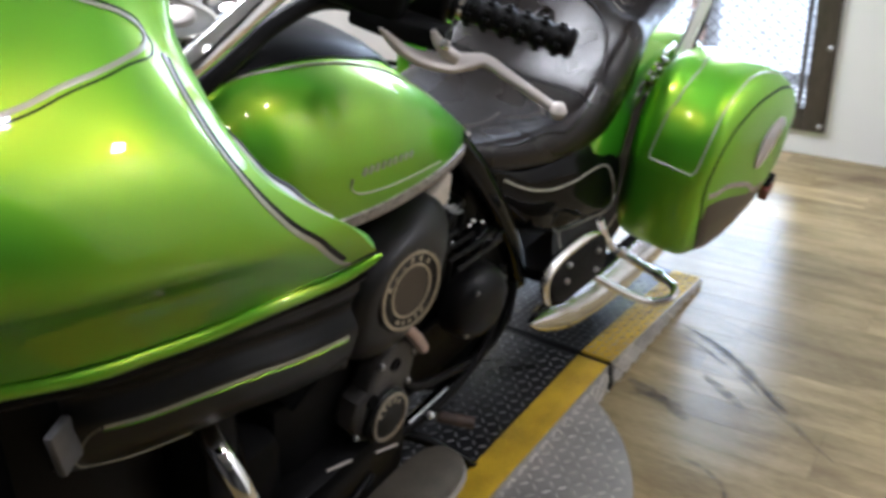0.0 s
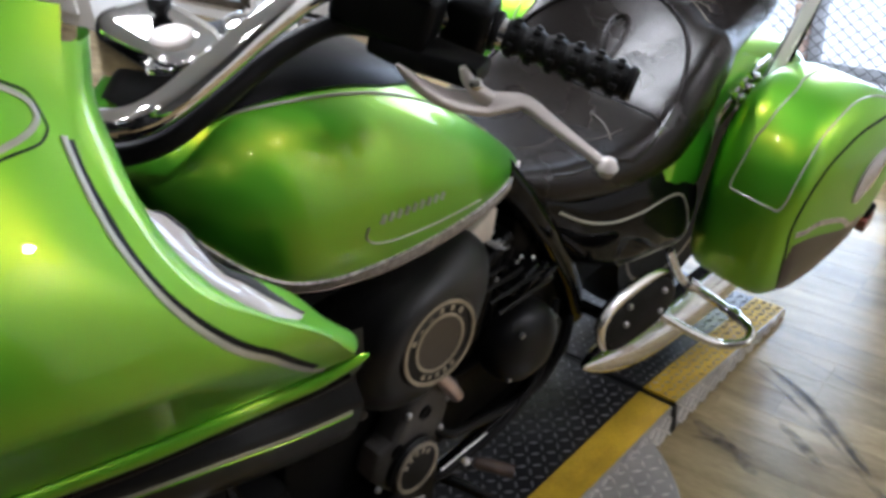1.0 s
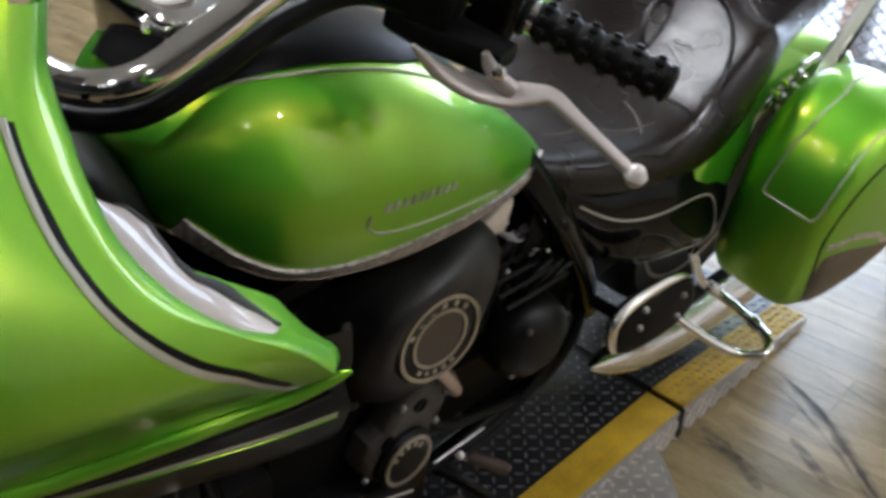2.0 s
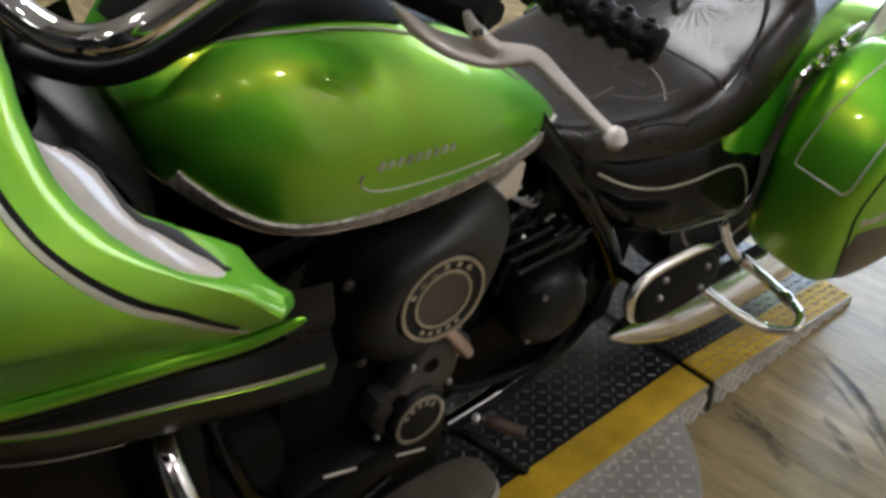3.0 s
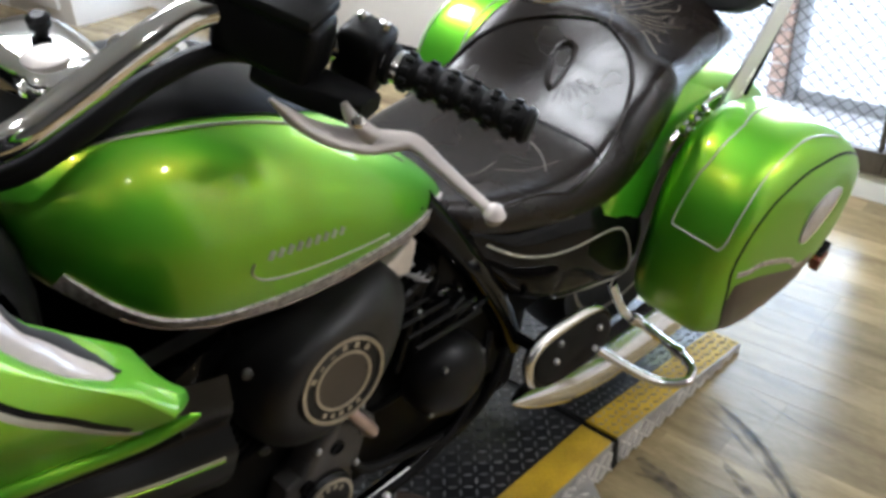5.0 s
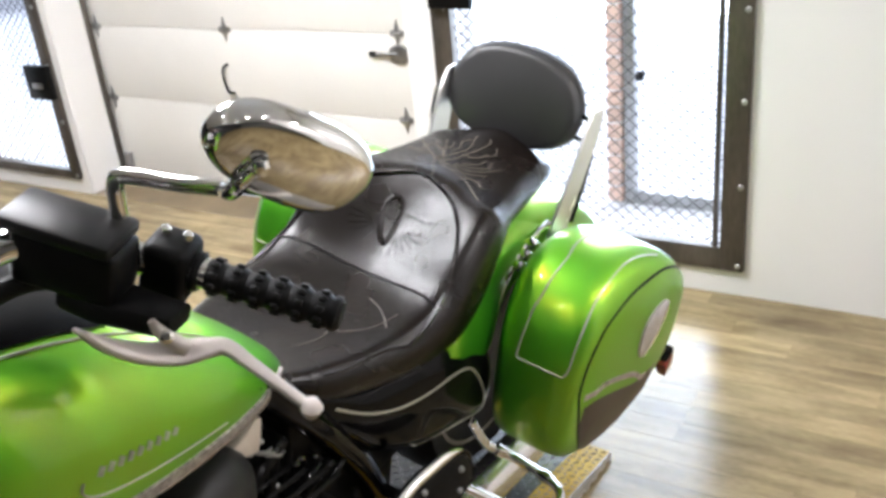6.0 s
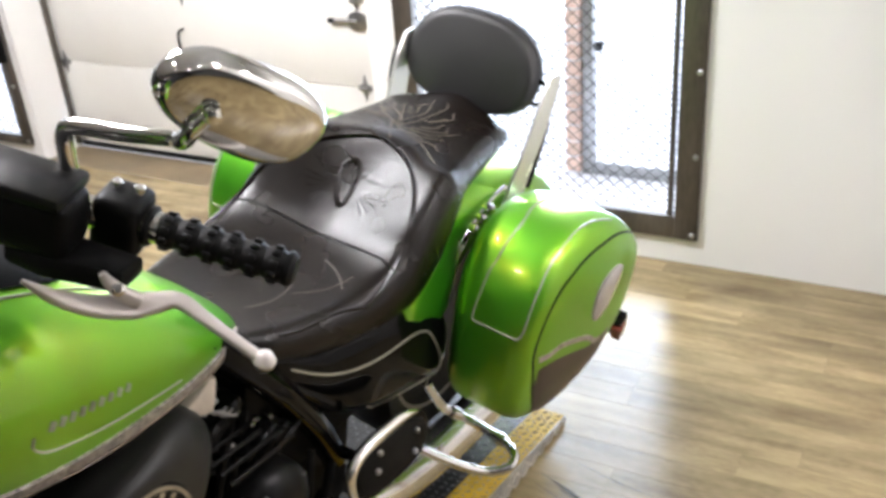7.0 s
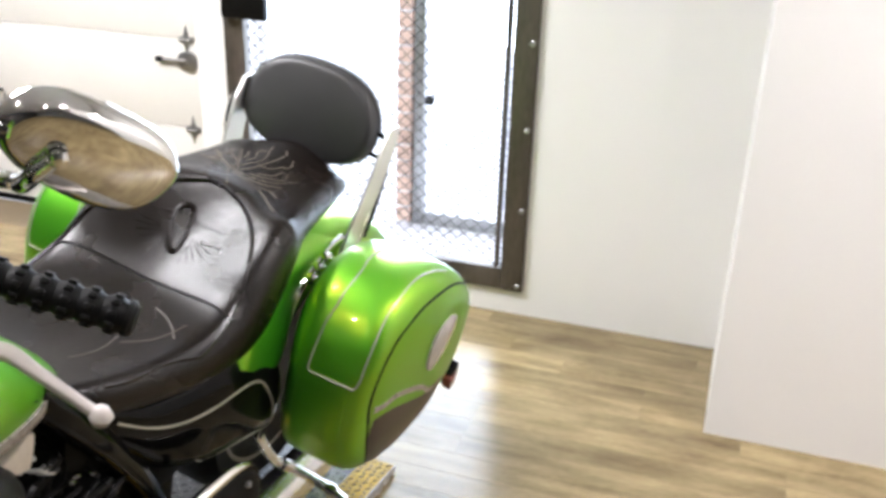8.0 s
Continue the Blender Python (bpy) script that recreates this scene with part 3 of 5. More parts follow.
spots = [(p, a) for p, a in treads(0.22, 0.58, -0.58, 0.58, lambda y: 0.063, 0.027) if math.hypot(p[0], p[1]) < 0.570]
# bars paler than the disc, in place of the shadows around them
part("tread_pattern", finish(lozenges(spots, 0.026, 0.0074, 0.0030, bmesh.new()), False), worn_alloy, disc, "", "stuff", 0)


# ---- the motorcycle, leaning on its side stand ----
bike = tagged(new("motorcycle"), "metallic lime green touring motorcycle with black leather seat on a stand", "motorcycle")
bike.matrix_world = pose(-0.05, 0, 0.085, 0, 0, -3.9) @ pose(0, 0, 0, 0, 11.5, 0)


def mirrored(rows):
    return [[Vector((-p[0], p[1], p[2])) for p in r] for r in rows]


# fuel tank: sections from front to rear (y, half width, bottom, top)
TANK = [(-0.575, 0.080, 0.985, 1.050), (-0.560, 0.115, 0.965, 1.085), (-0.525, 0.155, 0.930, 1.120), (-0.47, 0.188, 0.882, 1.145), (-0.37, 0.207, 0.848, 1.142),
        (-0.25, 0.207, 0.830, 1.105), (-0.13, 0.193, 0.826, 1.030), (-0.04, 0.170, 0.826, 0.955), (0.03, 0.138, 0.832, 0.890), (0.075, 0.100, 0.812, 0.850), (0.095, 0.060, 0.805, 0.825)]


def tank_ring(y, w, zb, zt, n=40):
    out = []
    for i in range(n):
        t = 2 * math.pi * i / n - math.pi / 2
        c, s = math.cos(t), math.sin(t)
        x = w * math.copysign(abs(c) ** (0.80 if s > 0 else 0.55), c)
        mid = zb + (zt - zb) * 0.36
        z = mid + (zt - mid) * abs(s) ** 0.92 if s > 0 else mid - (mid - zb) * abs(s) ** 0.62
        out.append(Vector((x, y, z)))
    return out


def eased(rows, times):
    """Rows smoothed along the loft, the end rows kept."""
    for _ in range(times):
        rows = [rows[0]] + [[(a + 2 * q + c) / 4 for a, q, c in zip(rows[i - 1], rows[i], rows[i + 1])] for i in range(1, len(rows) - 1)] + [rows[-1]]
    return rows


tank_rows = eased(dense([tank_ring(*s) for s in TANK], 6), 14)
tank_sheet = Sheet(tank_rows, True).turned(0.4, 0.25, (1, 0, 0))
tank = part("fuel_tank", finish(grid(tank_rows, True, True)), green, bike, "metallic lime green fuel tank")
# v on the tank ring: 0 bottom, 0.25 the left flank, 0.5 the top


def tank_line(path, width, name, mat, label="", lift=0.0015, closed=False):
    return part(name, tank_sheet.ribbon(path, width, lift, 8, closed), mat, tank, label)


tank_line([(0.27, 0.435), (0.36, 0.425), (0.48, 0.42), (0.60, 0.415), (0.72, 0.40)], 0.0035, "pinstripe", stripe_mat, "thin silver pinstripe")
tank_line([(0.60, 0.250), (0.512, 0.246), (0.450, 0.245), (0.412, 0.248), (0.397, 0.257), (0.400, 0.268)], 0.0026, "pinstripe", stripe_mat)
for k in range(9):  # worn emblem, unreadable: plain short bars
    u = 0.419 + 0.0118 * k
    tank_line([(u, 0.2680 + 0.006 * k / 8), (u + 0.006, 0.2775 + 0.006 * k / 8)], 0.0085, "emblem_bar", emblem_mat, "dull silver emblem bar on the tank side", 0.0008)
tank_line([(0.10, 0.235), (0.14, 0.218), (0.20, 0.192), (0.27, 0.178), (0.325, 0.180), (0.371, 0.188), (0.41, 0.198), (0.469, 0.206), (0.54, 0.211), (0.63, 0.219), (0.73, 0.230), (0.82, 0.240)], 0.027, "lower_trim", mottled, "mottled silver strip along the tank's lower edge", 0.003)
# the black tank bottom, its copper reflection given as a brown tone
tank_line([(0.22, 0.150), (0.30, 0.142), (0.40, 0.160), (0.50, 0.172), (0.62, 0.183), (0.74, 0.200), (0.82, 0.215)], 0.020, "lower_flange", dark_chrome, "dark flange under the tank, copper reflection in its colour", 0.004)
# black console along the tank's ridge
console_rows = []
for u in [0.16 + 0.54 * i / 24 for i in range(25)]:
    row = []
    edge = 0.435 - 0.01 * u + 0.06 * max(0, (u - 0.50) / 0.20)
    for a in range(13):
        v = edge + (1 - 2 * edge) * a / 12
        rise = 0.014 * math.sin(math.pi * a / 12) ** 0.5 * min(1, (0.702 - u) / 0.15)
        q = tank_sheet.place(u, v)
        row.append(q + tank_sheet.normal(u, v) * (0.003 + rise))
    console_rows.append(row)
part("console", finish(grid(console_rows)), black_matte, tank, "black console strip along the tank's ridge")
part("filler_cap", lathe([(0.045, 0), (0.045, 0.010), (0.035, 0.016), (0.01, 0.018)], Matrix.Translation((0, -0.36, 1.155)) @ pose(0, 0, 0, -6), 28), chrome, tank, "chrome filler cap")
# dark underside tunnel below the tank
part("tank_tunnel", finish(grid([[Vector((x, y, z)) for x, z in ((-0.13, 0.90), (-0.15, 0.84), (0, 0.80), (0.15, 0.84), (0.17, 0.89))] for y in (-0.54, -0.3, -0.12, -0.04)])), black_matte, tank)

# ---- seat ----
# y, middle height, shoulder height, skirt height, half width
SEAT = [(-0.02, 0.845, 0.830, 0.80, 0.050), (0.03, 0.825, 0.822, 0.78, 0.105), (0.10, 0.800, 0.812, 0.757, 0.155), (0.20, 0.785, 0.803, 0.735, 0.190), (0.32, 0.787, 0.800, 0.722, 0.214),
        (0.41, 0.797, 0.826, 0.722, 0.224), (0.47, 0.824, 0.874, 0.738, 0.225), (0.53, 0.862, 0.914, 0.776, 0.221), (0.585, 0.908, 0.934, 0.818, 0.211), (0.625, 0.940, 0.925, 0.838, 0.199),
        (0.68, 0.938, 0.920, 0.848, 0.180), (0.77, 0.942, 0.920, 0.846, 0.160), (0.87, 0.946, 0.918, 0.856, 0.148), (0.93, 0.935, 0.900, 0.860, 0.138), (0.955, 0.905, 0.88, 0.862, 0.120)]


def seat_row(y, zc, zs, zk, w):
    h = zs - zk
    half = [(0, zc), (0.30, zc + (zs - zc) * 0.25), (0.58, zc + (zs - zc) * 0.7), (0.80, zs), (0.90, zs - 0.10 * h), (0.96, zs - 0.28 * h), (0.99, zs - 0.50 * h), (1.0, zs - 0.72 * h), (0.985, zk + 0.006), (0.95, zk), (0.70, zk - 0.004)]
    pts = [(-a, z) for a, z in reversed(half[1:])] + half
    return [Vector((a * w, y, z)) for a, z in pts]


seat_rows = dense([seat_row(*s) for s in SEAT], 5, 3)
seat_sheet = Sheet(seat_rows).turned(0.3, 0.5, (0, 0, 1))
seat = part("seat", finish(grid(seat_rows, False, False)), leather, bike, "dark grey-brown leather two-up seat")


def seat_uv(x, y):
    """u, v on the seat's upper side for a place in plan."""
    k = len(seat_rows)
    i = max(0, min(k - 2, sum(1 for row in seat_rows if row[0].y <= y) - 1))
    f = (y - seat_rows[i][0].y) / (seat_rows[i + 1][0].y - seat_rows[i][0].y)
    row = [a.lerp(c, f) for a, c in zip(seat_rows[i], seat_rows[i + 1])]
    m = len(row)
    j = max(range(int(m * 0.22), int(m * 0.78)), key=lambda q: row[q].x if row[q].x <= x else -9)
    return (i + f) / (k - 1), (j + (x - row[j].x) / max(1e-5, row[j + 1].x - row[j].x)) / (m - 1)


def seat_line(points, width, name, mat, label="", lift=0.0012, high=0.001, steps=4, closed=False):
    return part(name, seat_sheet.ribbon([seat_uv(x, y) for x, y in points], width, lift, steps, closed, high), mat, seat, label)


seat_line([(-0.195, 0.385), (-0.13, 0.407), (0, 0.418), (0.115, 0.407), (0.195, 0.385)], 0.005, "cross_seam", black_matte)
RIM = [(0.200, 0.30), (0.196, 0.39), (0.172, 0.48), (0.131, 0.545), (0.065, 0.600), (0.0, 0.617)]
seat_line(RIM + [(-x, y) for x, y in reversed(RIM[:-1])], 0.008, "piping", leather, "rolled leather piping", 0.002, 0.004, 6)
seat_line([(0.15, 0.12), (0.165, 0.16), (0.18, 0.24), (0.200, 0.30)], 0.007, "piping", leather, "", 0.002, 0.003)
# padded emblem on the rider's backrest: a slim upright loop, a wing fold and short pleats
seat_line([(-0.030, 0.566), (-0.012, 0.562), (-0.003, 0.542), (0.003, 0.510), (0.003, 0.487), (-0.014, 0.492), (-0.034, 0.521), (-0.042, 0.550)], 0.017, "emblem_loop", leather, "low padded leather emblem loop", -0.0010, 0.0058, 6, True)
seat_line([(0.004, 0.552), (0.035, 0.546), (0.069, 0.541), (0.107, 0.541)], 0.022, "wing_fold", leather, "", -0.0012, 0.0032, 6)
seat_line([(-0.046, 0.545), (-0.075, 0.535), (-0.105, 0.538)], 0.020, "wing_fold", leather, "", -0.0015, 0.004, 6)
for k in range(6):
    a = radians(-80 + 13 * k)
    for sgn in (1, -1):
        x0, y0 = (0.016 if sgn > 0 else -0.034) + sgn * 0.004 * k, 0.500 + 0.003 * k
        seat_line([(x0 + sgn * d * math.cos(a), y0 + 0.7 * d * math.sin(a)) for d in (0.0, 0.018, 0.037, 0.054)], 0.0062, "pleat", leather, "", -0.0008, 0.0016, 4)
# flame stitching on the passenger seat
FLAMES = [[(-0.124, 0.793), (-0.068, 0.730), (-0.029, 0.697), (0.004, 0.643), (0.016, 0.622)], [(-0.029, 0.697), (-0.026, 0.729), (-0.063, 0.799)], [(-0.023, 0.695), (-0.010, 0.730), (0.007, 0.773), (-0.007, 0.822), (-0.011, 0.841)],
          [(-0.016, 0.691), (0.007, 0.718), (0.023, 0.781), (0.028, 0.827), (0.019, 0.848)], [(-0.011, 0.689), (0.032, 0.692), (0.069, 0.710), (0.099, 0.766)], [(-0.009, 0.681), (0.039, 0.669), (0.083, 0.651), (0.139, 0.607)],
          [(-0.119, 0.730), (-0.088, 0.723), (-0.053, 0.715)], [(0.027, 0.676), (0.060, 0.687), (0.092, 0.713)], [(-0.066, 0.764), (-0.034, 0.735), (-0.016, 0.715)], [(0.010, 0.745), (0.035, 0.752), (0.050, 0.785)], [(0.030, 0.715), (0.055, 0.735), (0.060, 0.765)],
          [(-0.105, 0.765), (-0.088, 0.758), (-0.080, 0.742), (-0.092, 0.735)], [(-0.020, 0.748), (-0.012, 0.770), (-0.024, 0.800), (-0.012, 0.815)], [(0.020, 0.700), (0.048, 0.712), (0.078, 0.742), (0.072, 0.768)], [(0.060, 0.668), (0.090, 0.678), (0.112, 0.662)],
          [(-0.090, 0.755), (-0.075, 0.770), (-0.085, 0.795)], [(-0.045, 0.745), (-0.030, 0.765), (-0.040, 0.790)], [(0.045, 0.775), (0.060, 0.800), (0.050, 0.825)]]
for f in FLAMES:
    seat_line(f, 0.0023, "stitching", thread, "pale cream flame stitching", 0.0006, 0.0008, 6)
for f in ([(0.061, 0.359), (0.101, 0.341), (0.150, 0.296)], [(0.082, 0.239), (0.123, 0.279), (0.143, 0.340)], [(0.05, 0.15), (0.07, 0.20), (0.065, 0.26)]):
    seat_line(f, 0.0032, "stitching", thread_dim, "", 0.0006, 0.0008, 6)

# ---- passenger backrest and its rack ----
back_rows = []
for k, (grow, dy) in enumerate(((0.86, -0.040), (0.95, -0.034), (0.995, -0.020), (1.0, -0.004), (0.985, 0.012), (0.93, 0.022))):
    row = []
    for x, z in oval(1, 1, 44, 2.7):
        w = 0.172 - 0.030 * max(0, z)
        row.append(Vector((x * w * grow, 0.965 + dy + 0.045 * (z + 1) * 0.5 - 0.018 * (1 - x * x) * (1 if dy < 0 else 0.4) * 0, 1.008 + z * 0.108 * grow)))
    back_rows.append(row)
rest_pad = part("backrest", finish(grid(dense(back_rows, 3), True, True)), pad_leather, bike, "padded black leather passenger backrest")
seam_row = [p.copy() for p in dense(back_rows, 3)[8]]
part("piping", tube([p for p in seam_row[::2]], 0.0035, 6, 2, closed=True), pad_leather, rest_pad)
for sgn in (-1, 1):
    rack = part("rack_strut", finish(grid(dense([[Vector((sgn * x + (0.035 if sgn < 0 else 0), y, z)) for x, y, z in r] for r in (
        ((0.184, 0.840, 0.735), (0.192, 0.838, 0.735), (0.194, 0.938, 0.735), (0.186, 0.940, 0.735)),
        ((0.192, 0.864, 0.82), (0.200, 0.862, 0.82), (0.202, 0.950, 0.815), (0.194, 0.952, 0.815)),
        ((0.199, 0.892, 0.90), (0.207, 0.890, 0.90), (0.210, 0.968, 0.895), (0.202, 0.970, 0.895)),
        ((0.203, 0.920, 0.98), (0.211, 0.918, 0.98), (0.214, 0.990, 0.975), (0.206, 0.992, 0.975)),
        ((0.203, 0.936, 1.010), (0.211, 0.934, 1.010), (0.214, 0.996, 1.008), (0.206, 0.998, 1.008)),
        ((0.203, 0.952, 1.034), (0.211, 0.950, 1.034), (0.214, 0.990, 1.034), (0.206, 0.992, 1.034)))], 5), True, True)), bright_alloy, bike, "bright satin metal backrest strut")
    for y, z in ((0.915, 0.80), (0.925, 0.84), (0.94, 0.91), (0.96, 0.97)):
        part("bolt", lathe([(0.008, 0), (0.008, 0.004), (0.004, 0.007)], facing((sgn * (0.190 + 0.08 * (z - 0.8)), y, z), (sgn, -0.3, 0)), 10), brushed, rack)
    part("strut_backing", tube([(sgn * 0.19, 0.965, 0.75), (sgn * 0.198, 0.975, 0.83), (sgn * 0.204, 0.985, 0.92)], 0.007, 8, 5), black_gloss, rack)
    part("pad_bracket", tube([(sgn * 0.14, 0.985, 0.99), (sgn * 0.180, 0.975, 1.005), (sgn * 0.200, 0.965, 0.985), (sgn * 0.200, 0.945, 0.93), (sgn * 0.192, 0.935, 0.88)], 0.006, 8, 5), black_gloss, rack)
    part("pad_bracket", tube([(sgn * 0.15, 0.99, 0.945), (sgn * 0.19, 0.985, 0.945)], 0.005, 8, 1), black_gloss, rack)
    # saddlebag rail with its clamp
    rail = part("bag_rail", tube([(sgn * 0.175, 0.60, 0.690), (sgn * 0.185, 0.66, 0.735), (sgn * 0.190, 0.75, 0.785), (sgn * 0.190, 0.84, 0.80)], 0.007, 8, 5), chrome, bike)
    for y, z in ((0.70, 0.757), (0.727, 0.772), (0.755, 0.785)):
        part("clamp", lathe([(0.012, 0), (0.013, 0.01), (0.009, 0.022), (0.004, 0.026)], facing((sgn * 0.192, y, z), (sgn, -0.3, 0.3)), 12), chrome, rail)
    part("clamp_plate", box((0.012, 0.10, 0.03), pose(sgn * 0.182, 0.66, 0.712, 38), 0.004), black_gloss, rail)

# ---- rear fender and wheel ----
AXLE = Vector((0, 0.90, 0.345))
fender_rows = []
for i in range(22):
    a = radians(157 - i * 9.0)
    row = []
    for k in range(15):
        t = math.pi * k / 14
        x = 0.175 * math.cos(t) * (1.0 - 0.10 * max(0, (i - 12) / 10))
        r = 0.375 + 0.080 * math.sin(t) ** 0.6
        row.append(Vector((x, AXLE.y + r * math.cos(a), AXLE.z + r * math.sin(a))))
    fender_rows.append(row)
fender = part("rear_fender", finish(grid(fender_rows)), green, bike, "metallic lime green rear fender")
for sgn in (-1, 1):
    part("fender_flare", finish(grid(dense([[Vector((sgn * x, y, z)) for x, y, z in r] for r in (
        ((0.200, 0.408, 0.692), (0.222, 0.428, 0.685), (0.2275, 0.480, 0.656), (0.230, 0.531, 0.633), (0.222, 0.575, 0.640), (0.205, 0.610, 0.652)),
        ((0.195, 0.425, 0.735), (0.216, 0.455, 0.728), (0.220, 0.510, 0.705), (0.219, 0.565, 0.685), (0.211, 0.610, 0.690), (0.196, 0.650, 0.690)),
        ((0.182, 0.470, 0.788), (0.204, 0.505, 0.778), (0.206, 0.560, 0.757), (0.200, 0.615, 0.740), (0.193, 0.650, 0.735), (0.186, 0.690, 0.725)),
        ((0.165, 0.560, 0.828), (0.182, 0.600, 0.820), (0.190, 0.650, 0.805), (0.190, 0.700, 0.785), (0.188, 0.730, 0.770), (0.186, 0.770, 0.750)),
        ((0.110, 0.740, 0.838), (0.150, 0.755, 0.830), (0.168, 0.790, 0.815), (0.178, 0.820, 0.800), (0.184, 0.850, 0.780), (0.186, 0.880, 0.760)))], 5, 4))), green, fender)


def wheel(name, center, radius, width, turn=0.0):
    w = part(name, lathe([(radius * 0.74, -width * 0.42), (radius * 0.90, -width * 0.5), (radius * 0.975, -width * 0.36), (radius, -width * 0.12), (radius, width * 0.12), (radius * 0.975, width * 0.36), (radius * 0.90, width * 0.5), (radius * 0.74, width * 0.42)],
                        Matrix.Translation(center) @ pose(0, 0, 0, 0, 90, turn), 48), black_rubber, bike, "black tyre on a cast wheel")
    m = Matrix.Translation(center) @ pose(0, 0, 0, 0, 90, turn)
    part("rim", lathe([(radius * 0.66, -width * 0.40), (radius * 0.755, -width * 0.43), (radius * 0.755, width * 0.43), (radius * 0.66, width * 0.40)], m, 40), brushed, w)
    spokes = bmesh.new()
    for i in range(9):
        box((radius * 0.62, 0.03, 0.035), m @ pose(0, 0, 0, 0, 0, i * 40) @ Matrix.Translation((radius * 0.36, 0, 0)), 0.006, 1, spokes)
    part("spokes", finish(spokes), brushed, w)
    part("hub", lathe([(0.05, -width * 0.4), (0.06, -width * 0.3), (0.06, width * 0.3), (0.05, width * 0.4)], m, 24), brushed, w)
    return w


wheel("rear_wheel", AXLE, 0.342, 0.17)
wheel("front_wheel", Vector((0.02, -1.26, 0.335)), 0.332, 0.13, 0)

# ---- saddlebags ----
BAG = [(0.532, 0.520, 0.640, 0.285, 0.392), (0.545, 0.458, 0.700, 0.262, 0.422), (0.575, 0.422, 0.768, 0.240, 0.442), (0.63, 0.402, 0.820, 0.220, 0.456), (0.72, 0.392, 0.846, 0.206, 0.470),
       (0.83, 0.420, 0.832, 0.204, 0.484), (0.93, 0.476, 0.785, 0.210, 0.488), (1.01, 0.540, 0.715, 0.225, 0.474), (1.065, 0.575, 0.660, 0.25, 0.445), (1.085, 0.595, 0.630, 0.28, 0.410)]


def bag_ring(y, zb, zt, xi, xo, n=48):
    cx, cz, a, b = (xi + xo) / 2, (zb + zt) / 2, (xo - xi) / 2, (zt - zb) / 2
    out = []
    for i in range(n):
        t = 2 * math.pi * i / n
        c, q = math.cos(t), math.sin(t)
        out.append(Vector((cx + a * math.copysign(abs(c) ** (0.52 if q > 0 else 0.40), c), y, cz + b * math.copysign(abs(q) ** (0.56 if q > 0 else 0.44), q))))
    return out


bag_rows = eased(dense([bag_ring(*s) for s in BAG], 5), 4)


def nearest_uv(sheet, p):
    p = Vector(p)
    m = len(sheet.rows[0])
    best = min(((i, j) for i in range(len(sheet.rows)) for j in range(m)), key=lambda k: (sheet.rows[k[0]][k[1]] - p).length)
    return best[0] / (len(sheet.rows) - 1), best[1] / m


def mirror_copy(ob, parent):
    """The same part on the bike's other side, with its own parts."""
    bm = bmesh.new()
    bm.from_mesh(ob.data)
    for v in bm.verts:
        v.co.x *= -1
    bmesh.ops.reverse_faces(bm, faces=bm.faces)
    twin = part(ob.name.split(".")[0], bm, ob.data.materials[0], parent, ob.get("label", ""), ob.get("kind", ""))
    for child in list(ob.children):
        mirror_copy(child, twin)
    return twin


for sgn in (1,):
    rows = bag_rows
    sheet = Sheet(rows, True)
    sheet.turned(*nearest_uv(sheet, (sgn * 0.46, 0.8, 0.6)), (sgn, 0, 0))
    bag = part("saddlebag", finish(grid(rows, True, True)), green, bike, "metallic lime green hard saddlebag with silver pinstripe")

    def line(path, width, name, mat, label="", lift=0.0015, closed=False, steps=5, high=0.001):
        return part(name, sheet.ribbon(path, width, lift, steps, closed, high), mat, bag, label)

    line([(0.60, 0.262), (0.458, 0.263), (0.394, 0.260), (0.319, 0.263), (0.242, 0.268), (0.142, 0.286), (0.064, 0.308), (0.048, 0.298), (0.044, 0.280), (0.044, 0.206), (0.066, 0.130), (0.085, 0.113), (0.114, 0.116), (0.175, 0.148), (0.294, 0.177), (0.381, 0.185), (0.458, 0.191), (0.520, 0.186), (0.581, 0.172)], 0.0036, "pinstripe", stripe_mat, "thin silver pinstripe")
    line([(0.30, 0.875), (0.258, 0.932), (0.217, 0.984), (0.186, 1.013), (0.231, 1.060), (0.306, 1.089), (0.372, 1.099), (0.433, 1.107), (0.497, 1.112), (0.575, 1.120), (0.70, 1.120)], 0.0058, "lid_joint", black_matte, "", 0.0006, high=0.0002)
    line([(0.225, 1.003), (0.294, 0.999), (0.364, 0.998), (0.481, 0.988), (0.547, 0.973)], 0.013, "name_bar", silver_trim, "plain silver name bar", 0.002)
    # smoked lower panel and clear lens
    patch = []
    for j in range(9):
        v = 0.862 + 0.132 * j / 8
        u0 = 0.212 + 0.85 * (0.99 - v)
        patch.append([sheet.place(u, v - 0.026 * (i / 12) ** 2 * j / 8) + sheet.normal(u, v) * (0.004 if 0 < j < 8 and 0 < i < 12 else 0.0) for i, u in [(i, u0 + (0.60 - u0) * i / 12) for i in range(13)]])
    part("smoked_panel", finish(grid(patch)), dark_lens, bag, "dark smoked reflector panel")
    lens = [[sheet.place(0.536 + 0.056 * r * math.cos(t), 0.019 + 0.024 * r * math.sin(t + 0.5)) + sheet.normal(0.536, 0.019) * h for t in [2 * math.pi * k / 28 for k in range(28)]] for r, h in ((1.0, -0.002), (0.98, 0.004), (0.85, 0.007), (0.5, 0.009), (0.1, 0.010))]
    part("side_lens", finish(grid(lens, True, True)), clear_lens, bag, "clear oval side lens")
    mark = part("turn_signal", box((0.036, 0.050, 0.058), pose(0.452, 1.07, 0.412, 20), 0.008), black_gloss, bike, "black turn signal with a red lens")
    part("signal_lens", box((0.026, 0.040, 0.044), pose(0.460, 1.055, 0.404, 20), 0.006), red_lens, mark)
